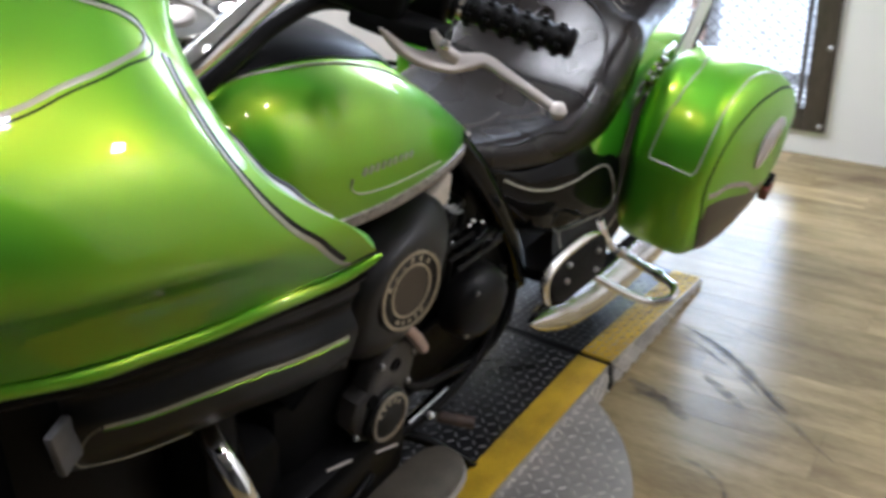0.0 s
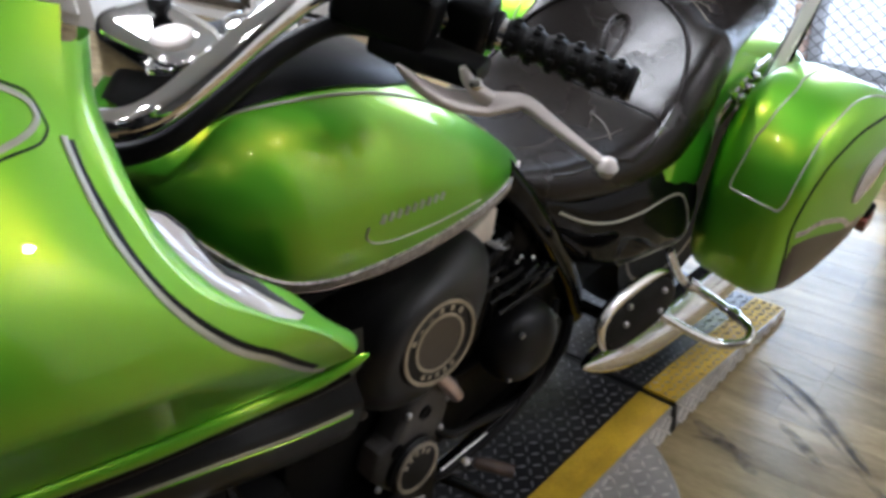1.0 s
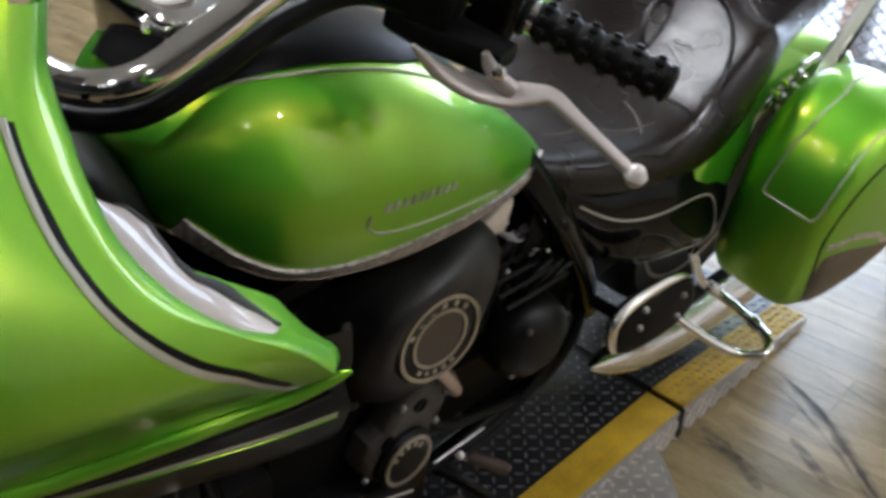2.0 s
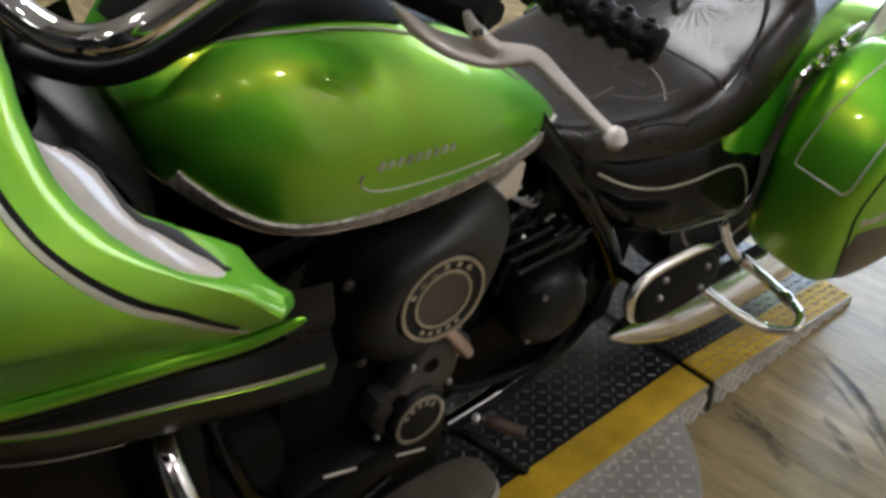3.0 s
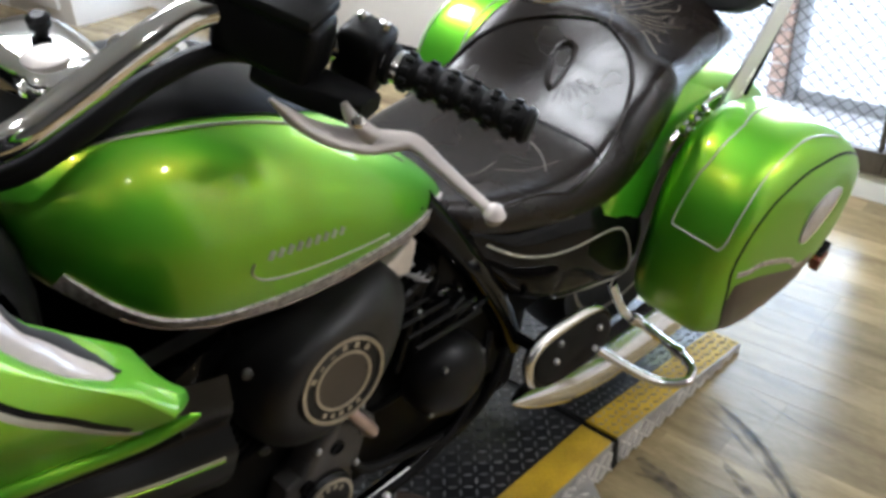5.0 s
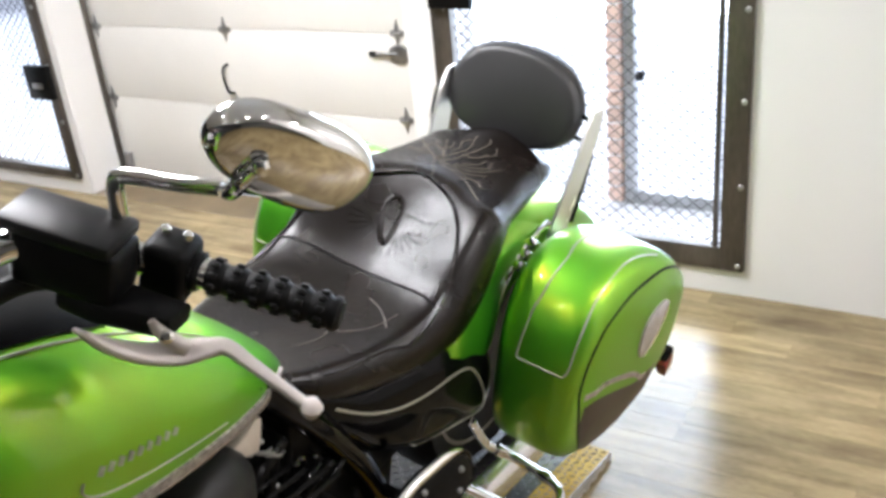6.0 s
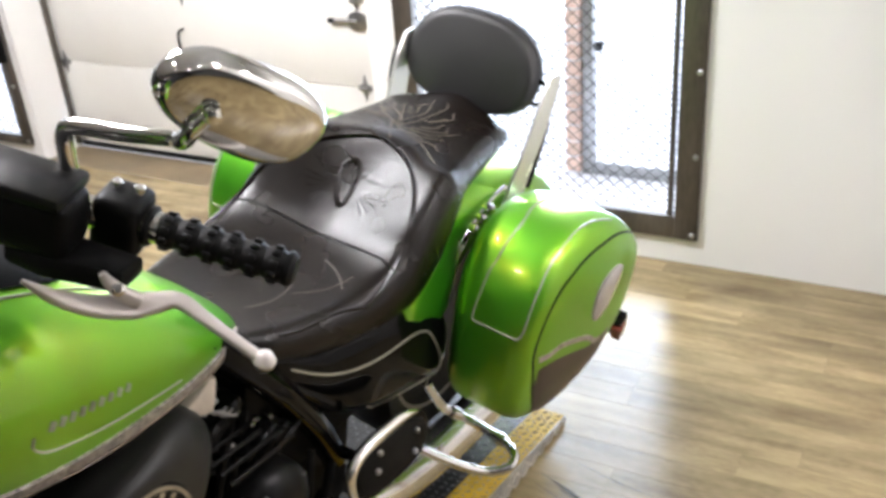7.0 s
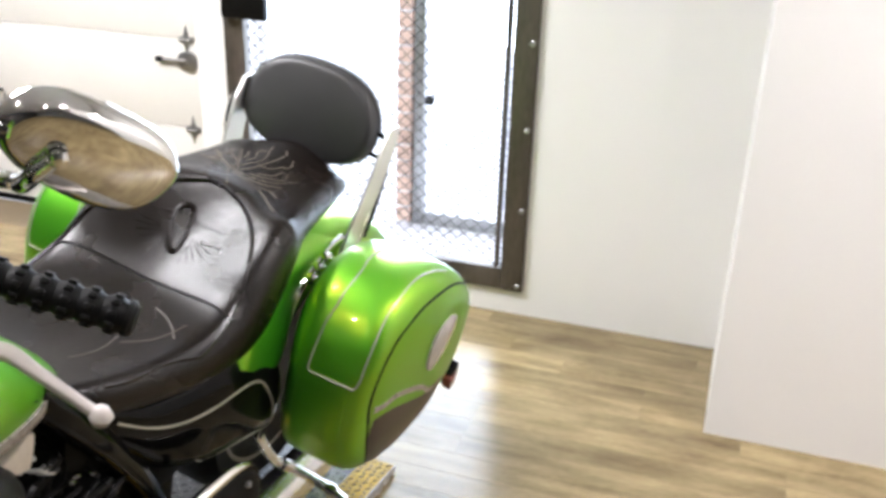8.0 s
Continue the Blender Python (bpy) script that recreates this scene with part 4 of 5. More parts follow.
    part("signal_stem", tube([(0.30, 1.06, 0.50), (0.37, 1.07, 0.44), (0.44, 1.07, 0.412)], 0.010, 8, 1), black_gloss, mark)
    mirror_copy(bag, bike)
    mirror_copy(mark, bike)

# ---- side cover below the seat ----
cover_rows = [[Vector((x, y, z)) for x, y, z in r] for r in (
    ((0.130, 0.09, 0.775), (0.155, 0.10, 0.765), (0.162, 0.12, 0.715), (0.160, 0.15, 0.655), (0.130, 0.17, 0.63)),
    ((0.150, 0.20, 0.735), (0.180, 0.20, 0.720), (0.198, 0.21, 0.665), (0.190, 0.23, 0.580), (0.150, 0.24, 0.545)),
    ((0.170, 0.32, 0.722), (0.202, 0.32, 0.705), (0.222, 0.33, 0.640), (0.215, 0.34, 0.530), (0.170, 0.35, 0.490)),
    ((0.175, 0.44, 0.720), (0.210, 0.44, 0.700), (0.236, 0.45, 0.630), (0.230, 0.46, 0.510), (0.180, 0.46, 0.460)),
    ((0.170, 0.535, 0.690), (0.205, 0.54, 0.668), (0.236, 0.555, 0.595), (0.232, 0.555, 0.490), (0.180, 0.54, 0.440)),
    ((0.140, 0.575, 0.650), (0.165, 0.585, 0.640), (0.190, 0.595, 0.585), (0.182, 0.59, 0.495), (0.140, 0.575, 0.450)))]
cover_rows = dense(cover_rows, 4, 4)
cover_sheet = Sheet(cover_rows).turned(0.5, 0.5, (1, 0, 0))
for sgn in (1, -1):
    cover = part("side_cover", finish(grid(cover_rows if sgn > 0 else mirrored(cover_rows))), black_gloss, bike, "glossy black side cover with a silver stripe")
    if sgn > 0:
        part("pinstripe", cover_sheet.ribbon([(0.05, 0.383), (0.156, 0.420), (0.30, 0.458), (0.413, 0.455), (0.513, 0.442), (0.594, 0.440), (0.644, 0.456), (0.672, 0.50), (0.70, 0.56), (0.735, 0.63)], 0.0045, 0.0015, 6), stripe_mat, cover)
        part("pinstripe", cover_sheet.ribbon([(0.735, 0.63), (0.765, 0.73), (0.74, 0.785), (0.64, 0.80), (0.52, 0.83), (0.43, 0.855), (0.405, 0.84), (0.375, 0.79), (0.35, 0.74)], 0.0028, 0.0015, 6), stripe_mat, cover)
part("under_seat_tray", span((-0.16, 0.05, 0.42), (0.14, 0.62, 0.735), 0.02), black_matte, bike)

# ---- engine ----
engine = part("engine_block", span((-0.14, -0.45, 0.20), (0.12, 0.28, 0.50), 0.04), black_matte, bike, "black V-twin engine")
for tilt, y0 in ((-26, -0.30), (26, 0.06)):
    m = pose(0.0, y0, 0.50, -tilt)
    for k in range(9):
        part("cooling_fin", box((0.25 if k < 7 else 0.22, 0.21, 0.006), m @ Matrix.Translation((0, 0, 0.03 + k * 0.021)), 0.003, 1), charcoal, engine)
    part("cylinder", lathe([(0.085, 0), (0.085, 0.21), (0.05, 0.23)], m, 24), black_matte, engine)
    part("rocker_cover", box((0.20, 0.19, 0.06), m @ Matrix.Translation((0, 0, 0.232)), 0.02), black_gloss, engine)
for i in range(5):
    part("push_rod", tube([(0.135, -0.02 + 0.030 * i, 0.50), (0.128, 0.03 + 0.034 * i, 0.68)], 0.008, 8, 1), charcoal, engine)
ROUND = [(0.084, 0), (0.084, 0.026), (0.080, 0.040), (0.070, 0.053), (0.056, 0.062), (0.040, 0.068), (0.020, 0.071)]
part("clutch_cover", lathe(ROUND, facing((0.160, 0.062, 0.474), (1, -0.1, 0.1)), 40), charcoal, engine, "dark round engine cover")
for a in range(4):
    part("cover_bolt", lathe([(0.006, 0), (0.006, 0.006), (0.003, 0.008)], facing((0.206, 0.062 + 0.072 * math.cos(a * 1.57 + 0.6), 0.474 + 0.072 * math.sin(a * 1.57 + 0.6)), (1, 0, 0)), 8), zinc, engine)
for y, z in ((-0.04, 0.735), (-0.015, 0.745), (0.035, 0.715), (0.02, 0.62), (-0.06, 0.55), (0.06, 0.50), (-0.10, 0.47), (0.12, 0.46)):
    part("bolt", lathe([(0.0045, 0), (0.0045, 0.005), (0.002, 0.007)], facing((0.135, y, z), (1, -0.3, 0.4)), 8), zinc, engine)
for k in range(4):
    part("head_block", box((0.05, 0.045, 0.028), pose(0.12, -0.045 + 0.022 * k, 0.66 + 0.014 * k, 35), 0.006, 1), charcoal, engine)
for k in range(5):
    part("harness", tube([(0.11, -0.10 + 0.05 * k, 0.40), (0.15, 0.0 + 0.03 * k, 0.46 + 0.03 * k), (0.13, 0.10, 0.50 + 0.04 * k), (0.10, 0.18, 0.62)], 0.007, 6, 5), black_rubber, engine)
for k in range(4):
    part("rib_tube", tube([(0.205 - 0.020 * k, -0.06, 0.636 + 0.008 * k), (0.200 - 0.020 * k, 0.03, 0.622 + 0.008 * k), (0.190 - 0.020 * k, 0.118, 0.603 + 0.008 * k)], 0.0042, 8, 4), charcoal, engine)
part("cream_duct", plate([(-0.048, 0.006), (-0.020, -0.018), (0.020, -0.030), (0.028, -0.004), (0.034, 0.028), (0.020, 0.036), (-0.004, 0.020)], 0.022, facing((0.128, -0.053, 0.772), (1, 0, 0.1)), 0.006), cream_plastic, engine, "cream plastic duct end under the tank")
for y, z in ((-0.020, 0.735), (-0.006, 0.722), (0.010, 0.706)):
    part("hose_clip", tube([(0.140, y - 0.020, z + 0.006), (0.152, y, z), (0.146, y + 0.018, z - 0.008)], 0.003, 6, 4), zinc, engine)
for y, z in ((0.050, 0.655), (0.062, 0.660), (0.098, 0.638)):
    part("bolt", lathe([(0.006, 0), (0.006, 0.006), (0.003, 0.009)], facing((0.150, y, z), (0.8, -0.4, 0.5)), 8), chrome, engine)
for k in range(3):
    part("head_fin", box((0.050, 0.085, 0.012), pose(0.150, 0.055 + 0.034 * k, 0.622 - 0.020 * k, 20), 0.004, 1), black_gloss, engine)
part("coolant_hose", tube([(0.17, -0.16, 0.40), (0.185, -0.125, 0.368), (0.19, -0.04, 0.338), (0.19, 0.07, 0.303), (0.185, 0.165, 0.292), (0.17, 0.245, 0.330), (0.15, 0.29, 0.40)], 0.010, 10, 6), black_rubber, engine, "black rubber hose")

# air cleaner with its round badge
cleaner_rows = []
for x, cy, cz, r, bulge in ((0.040, -0.212, 0.655, 0.128, 0.4), (0.090, -0.213, 0.657, 0.139, 0.8), (0.135, -0.215, 0.660, 0.142, 1.0), (0.170, -0.219, 0.668, 0.137, 1.0), (0.195, -0.226, 0.682, 0.125, 0.75), (0.212, -0.233, 0.696, 0.108, 0.4), (0.222, -0.239, 0.708, 0.088, 0.1), (0.226, -0.241, 0.712, 0.06, 0.0)):
    row = []
    for i in range(48):
        t = 2 * math.pi * i / 48
        rr = r + bulge * (0.040 * max(0, math.cos(t - 0.75)) ** 4 + 0.010 * max(0, math.cos(t - 2.4)) ** 3)
        row.append(Vector((x, cy + rr * math.cos(t), cz + rr * math.sin(t))))
    cleaner_rows.append(row)
cleaner = part("air_cleaner", finish(grid(dense(cleaner_rows, 4), True, True)), satin_black, bike, "satin black domed air cleaner cover with a round badge")
BADGE = facing((0.2285, -0.240, 0.712), (1, -0.06, 0.12)) @ Matrix.Diagonal((0.84, 0.84, 1, 1))
part("badge_plate", lathe([(0.092, -0.016), (0.092, 0.0), (0.088, 0.003)], BADGE, 48), charcoal, cleaner)


def band(r0, r1, z0, z1, m, n=48):
    bm = bmesh.new()
    rows = [[m @ Vector((r * math.cos(2 * math.pi * j / n), r * math.sin(2 * math.pi * j / n), z)) for j in range(n)] for r, z in ((r0, z0), (r0, z1), (r1, z1), (r1, z0))]
    grid(rows, True, False, bm)
    return finish(bm)


part("badge_ring", band(0.079, 0.086, 0.0, 0.006, BADGE), badge_gold, cleaner, "pale gold ring")
part("badge_ring", band(0.053, 0.059, 0.0, 0.005, BADGE), badge_gold, cleaner)
part("badge_center", lathe([(0.053, 0.0), (0.052, 0.003), (0.02, 0.0035)], BADGE, 36), material("badge_brown", (0.07, 0.058, 0.045), 0.4, 0.5), cleaner)
for i in range(6):  # plain bars where the lettering is
    part("badge_mark", box((0.010, 0.011, 0.002), BADGE @ pose(0, 0, 0, 0, 0, 62 - i * 22) @ Matrix.Translation((0, 0.069, 0.004)), 0.0005, 1), badge_gold, cleaner)
for i in range(5):
    part("badge_mark", box((0.010, 0.009, 0.002), BADGE @ pose(0, 0, 0, 0, 0, 205 - i * 16) @ Matrix.Translation((0, 0.069, 0.004)), 0.0005, 1), badge_gold, cleaner)
for y, z in ((-0.352, 0.745), (-0.325, 0.560), (-0.115, 0.760)):
    part("cover_bolt", lathe([(0.009, 0), (0.009, 0.006), (0.005, 0.009)], facing((0.158, y, z), (1, -0.3, 0.1)), 10), grey_cast, cleaner)

# lower engine side cover, grey, with holes and a small round badge
low = part("side_case", plate([(-0.305, 0.375), (-0.290, 0.435), (-0.262, 0.445), (-0.235, 0.505), (-0.19, 0.535), (-0.140, 0.530), (-0.125, 0.455), (-0.140, 0.385), (-0.18, 0.32), (-0.27, 0.32)], 0.06, side(0.12), 0.016, True, 3), grey_cast, bike, "grey cast engine side case")
for y, z in ((-0.258, 0.428), (-0.195, 0.478)):
    part("socket", lathe([(0.014, 0), (0.014, 0.004), (0.010, 0.0045), (0.009, 0.001)], facing((0.180, y, z), (1, 0, 0)), 16), black_matte, low)
SMALL = facing((0.182, -0.225, 0.372), (1, 0, 0.1))
part("small_cover", lathe([(0.058, -0.03), (0.058, 0.010), (0.050, 0.018)], SMALL, 32), charcoal, low)
part("small_ring", band(0.044, 0.051, 0.016, 0.021, SMALL, 36), badge_gold, low)
for i in range(5):
    part("small_mark", box((0.008, 0.010, 0.002), SMALL @ pose(0, 0, 0, 0, 0, 55 - i * 27) @ Matrix.Translation((0, 0.034, 0.0185)), 0.0005, 1), badge_gold, low)
part("oil_elbow", tube([(0.172, -0.192, 0.580), (0.190, -0.180, 0.562), (0.200, -0.158, 0.526), (0.200, -0.138, 0.492)], [0.009, 0.0115, 0.0130, 0.0120], 12, 6), copper_alloy, bike, "pinkish bright alloy oil pipe elbow")
part("case_flange", tube([(0.178, -0.150, 0.530), (0.184, -0.132, 0.505), (0.184, -0.122, 0.460)], [0.006, 0.009, 0.006], 8, 4), grey_cast, low)
for y, z in ((-0.300, 0.362), (-0.236, 0.500), (-0.150, 0.402), (-0.140, 0.470), (-0.27, 0.342)):
    part("case_bolt", lathe([(0.0065, 0), (0.0065, 0.005), (0.003, 0.008)], facing((0.178, y, z), (1, 0, 0.2)), 8), zinc, low)
part("shift_peg", tube([(0.200, -0.055, 0.236), (0.212, -0.046, 0.234), (0.265, -0.010, 0.226)], [0.009, 0.0135, 0.0135], 12, 3), brown_rubber, bike, "brown rubber shift lever peg")
for p, q in (((0.232, -0.440, 0.440), (0.240, -0.385, 0.424)), ((0.215, -0.282, 0.334), (0.222, -0.226, 0.314))):
    part("linkage_clip", tube([p, q], 0.0028, 8, 1), brushed, bike)
# added black block that stands in for the darkness under the engine
part("board_mount", span((0.06, -0.47, 0.13), (0.185, -0.13, 0.315), 0.03), black_matte, bike)
part("shift_rod", tube([(0.195, -0.149, 0.292), (0.20, -0.028, 0.300)], 0.0022, 8, 1), zinc, bike)
part("rod_ball", lathe([(0.002, -0.012), (0.009, -0.008), (0.012, 0), (0.009, 0.008), (0.002, 0.012)], Matrix.Translation((0.200, -0.082, 0.262)) @ Matrix.Scale(0.75, 4), 12), bright_alloy, bike)
floorboard = part("rider_floorboard", plate(oval(0.06, 0.16, 36, 3.0), 0.022, pose(0.30, -0.30, 0.262, 0, -6, 0), 0.008), dusty_rubber, bike, "dusty brown-grey rubber rider floorboard")
part("board_frame", plate(oval(0.066, 0.167, 36, 3.0), 0.010, pose(0.30, -0.30, 0.249, 0, -6, 0), 0.004), brushed, floorboard)
part("shift_lever", tube([(0.22, -0.30, 0.29), (0.25, -0.42, 0.31), (0.29, -0.48, 0.33)], 0.008, 8, 5), black_gloss, bike)
part("side_stand", tube([(0.12, -0.10, 0.17), (0.19, -0.04, 0.13), (0.27, 0.04, 0.035)], 0.012, 10, 5), black_gloss, bike, "black side stand")
part("stand_foot", box((0.05, 0.06, 0.008), pose(0.29, 0.05, -0.052, 0, -11.5), 0.003), black_gloss, bike)
part("stand_leg", tube([(0.27, 0.04, 0.035), (0.288, 0.05, -0.05)], 0.010, 10, 1), black_gloss, bike)
for sgn in (1, -1):
    part("frame_tube", tube([(sgn * 0.12, -0.62, 1.0), (sgn * 0.13, -0.58, 0.70), (sgn * 0.13, -0.50, 0.30), (sgn * 0.13, -0.30, 0.17), (sgn * 0.13, 0.15, 0.17), (sgn * 0.135, 0.30, 0.26)], 0.018, 10, 5), black_gloss, bike)
    part("frame_strut", tube([(sgn * 0.135, -0.02, 0.870), (sgn * 0.152, 0.028, 0.805), (sgn * 0.155, 0.088, 0.725), (sgn * 0.152, 0.155, 0.632), (sgn * 0.150, 0.24, 0.50), (sgn * 0.140, 0.31, 0.36)], 0.027, 16, 6), black_gloss, bike)
# swingarm block, enlarged in black so the gap between the tubes stays dark
part("swingarm_pivot", span((-0.16, 0.06, 0.13), (0.110, 0.42, 0.50), 0.03), black_matte, bike)
part("hose", tube([(0.10, -0.30, 0.22), (0.17, -0.15, 0.235), (0.20, 0.02, 0.28), (0.19, 0.15, 0.36), (0.15, 0.22, 0.46)], 0.009, 8, 6), black_rubber, bike)
part("radiator", span((-0.18, -0.66, 0.42), (0.20, -0.60, 0.92), 0.01), black_matte, bike)
part("radiator_shroud", span((-0.17, -0.90, 0.30), (0.135, -0.665, 1.00), 0.04), black_matte, bike)
part("belly_pan", span((-0.17, -0.66, 0.15), (0.135, -0.43, 0.46), 0.04), black_matte, bike)
for k in range(5):
    part("radiator_fin", box((0.003, 0.004, 0.040), pose(0.215, -0.464 + 0.010 * k, 0.812 - 0.004 * k, 30, 0, 0), 0.001, 1), charcoal, bike)

# ---- exhaust, passenger board and guard loop ----
muff = part("muffler", tube([(0.268, 0.165, 0.392), (0.262, 0.20, 0.372), (0.256, 0.26, 0.340), (0.252, 0.36, 0.296), (0.250, 0.50, 0.258), (0.250, 0.68, 0.236), (0.250, 0.90, 0.228), (0.250, 1.14, 0.225)], [0.003, 0.016, 0.030, 0.042, 0.047, 0.050, 0.050, 0.050], 24, 6), polished, bike, "chrome exhaust muffler")
part("end_tip", lathe([(0.040, 0), (0.046, 0.01), (0.040, 0.03), (0.034, 0.02), (0.030, -0.03)], facing((0.250, 1.14, 0.225), (0, 1, 0)), 24), black_gloss, muff)
BOARD = facing((0.293, 0.268, 0.500), (0.957, -0.12, 0.265)) @ pose(0, 0, 0, 0, 0, 4)  # folded up: its face looks outward
board = part("passenger_board", plate(oval(0.112, 0.060, 44, 2.7), 0.012, BOARD, 0.005), black_gloss, bike, "folded passenger floorboard with a chrome rim and black rubber pad")
part("rubber_pad", plate(oval(0.098, 0.048, 44, 2.7), 0.008, BOARD @ Matrix.Translation((0.004, -0.003, 0.008)), 0.004), black_rubber, board)
part("raised_rim", tube([BOARD @ Vector((x, y, 0.010)) for x, y in [(0.110 * math.copysign(abs(math.cos(t)) ** 0.74, math.cos(t)), 0.058 * math.copysign(abs(math.sin(t)) ** 0.74, math.sin(t))) for t in [0.75 + 0.24 * i for i in range(13)]]], [0.004, 0.008, 0.010, 0.0115, 0.0125, 0.0125, 0.0125, 0.0125, 0.012, 0.011, 0.009, 0.007, 0.004], 10, 3), polished, board)
for x, y in ((0.070, 0.012), (-0.032, 0.030), (-0.046, -0.003), (0.055, -0.028)):
    part("stud", lathe([(0.006, 0), (0.006, 0.005), (0.003, 0.008)], BOARD @ Matrix.Translation((x, y, 0.016)), 10), zinc, board)
part("board_bracket", tube([(0.15, 0.30, 0.40), (0.22, 0.29, 0.42), (0.285, 0.28, 0.45)], 0.013, 10, 5), black_gloss, board)
part("bag_guard", tube([(0.232, 0.505, 0.480), (0.238, 0.522, 0.445), (0.256, 0.552, 0.388), (0.285, 0.592, 0.350), (0.335, 0.606, 0.333), (0.392, 0.600, 0.330), (0.432, 0.572, 0.338), (0.440, 0.538, 0.332), (0.402, 0.510, 0.318), (0.350, 0.465, 0.344), (0.285, 0.415, 0.388)], 0.0105, 12, 7), chrome, bike, "chrome tubular saddlebag guard loop")
for p, q in (((0.268, 0.570, 0.371), (0.280, 0.586, 0.356)), ((0.372, 0.604, 0.331), (0.390, 0.601, 0.330))):
    part("guard_collar", tube([p, q], 0.0145, 12, 1), chrome, bike)

# ---- fairing ----
SHELL = [  # from the rear edge forward; each row from the lower crease to the upper edge
    ((0.450, -0.624, 1.123), (0.443, -0.655, 1.163), (0.433, -0.700, 1.203), (0.422, -0.748, 1.251), (0.384, -0.766, 1.303), (0.333, -0.768, 1.358), (0.290, -0.740, 1.405)),
    ((0.414, -0.682, 1.094), (0.440, -0.733, 1.165), (0.450, -0.777, 1.215), (0.432, -0.814, 1.289), (0.384, -0.831, 1.351), (0.330, -0.826, 1.399), (0.283, -0.802, 1.430)),
    ((0.394, -0.791, 1.100), (0.432, -0.837, 1.190), (0.452, -0.876, 1.243), (0.432, -0.905, 1.313), (0.376, -0.922, 1.378), (0.312, -0.930, 1.430), (0.258, -0.925, 1.462)),
    ((0.374, -0.922, 1.124), (0.414, -0.960, 1.219), (0.438, -0.987, 1.268), (0.416, -1.010, 1.337), (0.353, -1.028, 1.400), (0.288, -1.040, 1.452), (0.232, -1.045, 1.490)),
    ((0.325, -1.068, 1.158), (0.366, -1.095, 1.244), (0.394, -1.111, 1.289), (0.371, -1.130, 1.351), (0.312, -1.146, 1.410), (0.250, -1.155, 1.460), (0.192, -1.162, 1.498)),
    ((0.236, -1.241, 1.170), (0.283, -1.253, 1.262), (0.302, -1.264, 1.303), (0.285, -1.275, 1.355), (0.240, -1.286, 1.405), (0.182, -1.292, 1.446), (0.124, -1.297, 1.480)),
    ((0.115, -1.330, 1.205), (0.140, -1.350, 1.275), (0.145, -1.365, 1.312), (0.135, -1.372, 1.350), (0.115, -1.376, 1.390), (0.090, -1.378, 1.418), (0.060, -1.378, 1.442))]
shell_rows = dense([[Vector(p) for p in r] for r in SHELL], 6, 5)
shell_sheet = Sheet(shell_rows).turned(0.4, 0.4, (1, 0, 0))
fairing = part("fairing", finish(grid(shell_rows)), green, bike, "metallic lime green front fairing shell with silver pinstripe")
part("fairing_side", finish(grid(mirrored(shell_rows))), green, fairing)
# rounded rear rim, then the thick edge's inner face that looks back at the rider
TURN = [radians(15 * k) for k in range(9)]


def rim_point(v, a, r=0.012):
    """On the bullnose round the rear edge, a from 0 (flush with the shell) to 120 degrees."""
    back_way = (shell_sheet.place(0, v) - shell_sheet.place(0.03, v)).normalized()
    out = shell_sheet.normal(0.012, v)
    return shell_sheet.place(0, v) - back_way * 0.008 + back_way * r * math.sin(a) - out * r * (1 - math.cos(a))


def face_point(v, w):
    """On the inner face: v up the edge from the tip, w across it, 0 at the rim, 1 at the inner edge."""
    k = min(1.0, v / 0.40)
    k = k * k * (3 - 2 * k)
    across = Vector((-0.080, 0.036, -0.052)).lerp(Vector((-0.048, 0.051, -0.014)), k)
    return rim_point(v, TURN[-1]) + across * w


def between(table, v):
    """Straight-line reading of a short table of (v, value)."""
    for (v0, a0), (v1, a1) in zip(table, table[1:]):
        if v <= v1:
            return a0 + (a1 - a0) * max(0.0, (v - v0) / (v1 - v0))
    return table[-1][1]


# how far the inner face reaches, up the edge from its tip
REACH = ((0.0, 0.42), (0.055, 0.60), (0.11, 0.86), (0.16, 1.02), (0.27, 0.97), (0.36, 0.88), (0.44, 0.94), (0.50, 1.08), (0.56, 1.16), (0.60, 1.04), (0.63, 0.78), (0.66, 0.56), (0.69, 0.59), (0.72, 0.66), (0.75, 0.74), (0.80, 0.79), (0.90, 0.85), (0.95, 0.80))
# the insert's outer edge, where the rounded rim meets the inner face
LOW = ((0.19, 0.02), (0.25, 0.06), (0.32, 0.11), (0.38, 0.19), (0.435, 0.34), (0.50, 0.48), (0.56, 0.49), (0.60, 0.48), (0.66, 0.53))


def rim_row(v):
    """One section: a rounded bend from the shell over to the face, then the face and its turned-in edge."""
    far = between(REACH, v)
    near = 0.97 * far if v > 0.66 else max(0.10, min(between(LOW, v), 0.97 * far))
    start, stop = rim_point(v, 0), face_point(v, near)
    back_way = (shell_sheet.place(0, v) - shell_sheet.place(0.03, v)).normalized()
    size = (stop - start).length
    c1, c2 = start + back_way * size * 0.50, stop + shell_sheet.normal(0.012, v) * size * 0.28
    bend = [start * (1 - k) ** 3 + c1 * 3 * k * (1 - k) ** 2 + c2 * 3 * k * k * (1 - k) + stop * k ** 3 for k in [i / 12 for i in range(13)]]
    flat = [face_point(v, near + (far - near) * w) for w in (0.10, 0.30, 0.55, 0.80)]
    return bend + flat + [face_point(v, far) + Vector((0, 0.001, -0.006)), face_point(v, 0.96 * far) + Vector((-0.004, -0.014, -0.014))]


rim = [rim_row(0.94 * k / 60) for k in range(61)]
part("inner_rim", finish(grid(rim)), green, fairing, "rounded green rear rim", split=70)
part("inner_rim", finish(grid(mirrored(rim))), green, fairing, split=70)
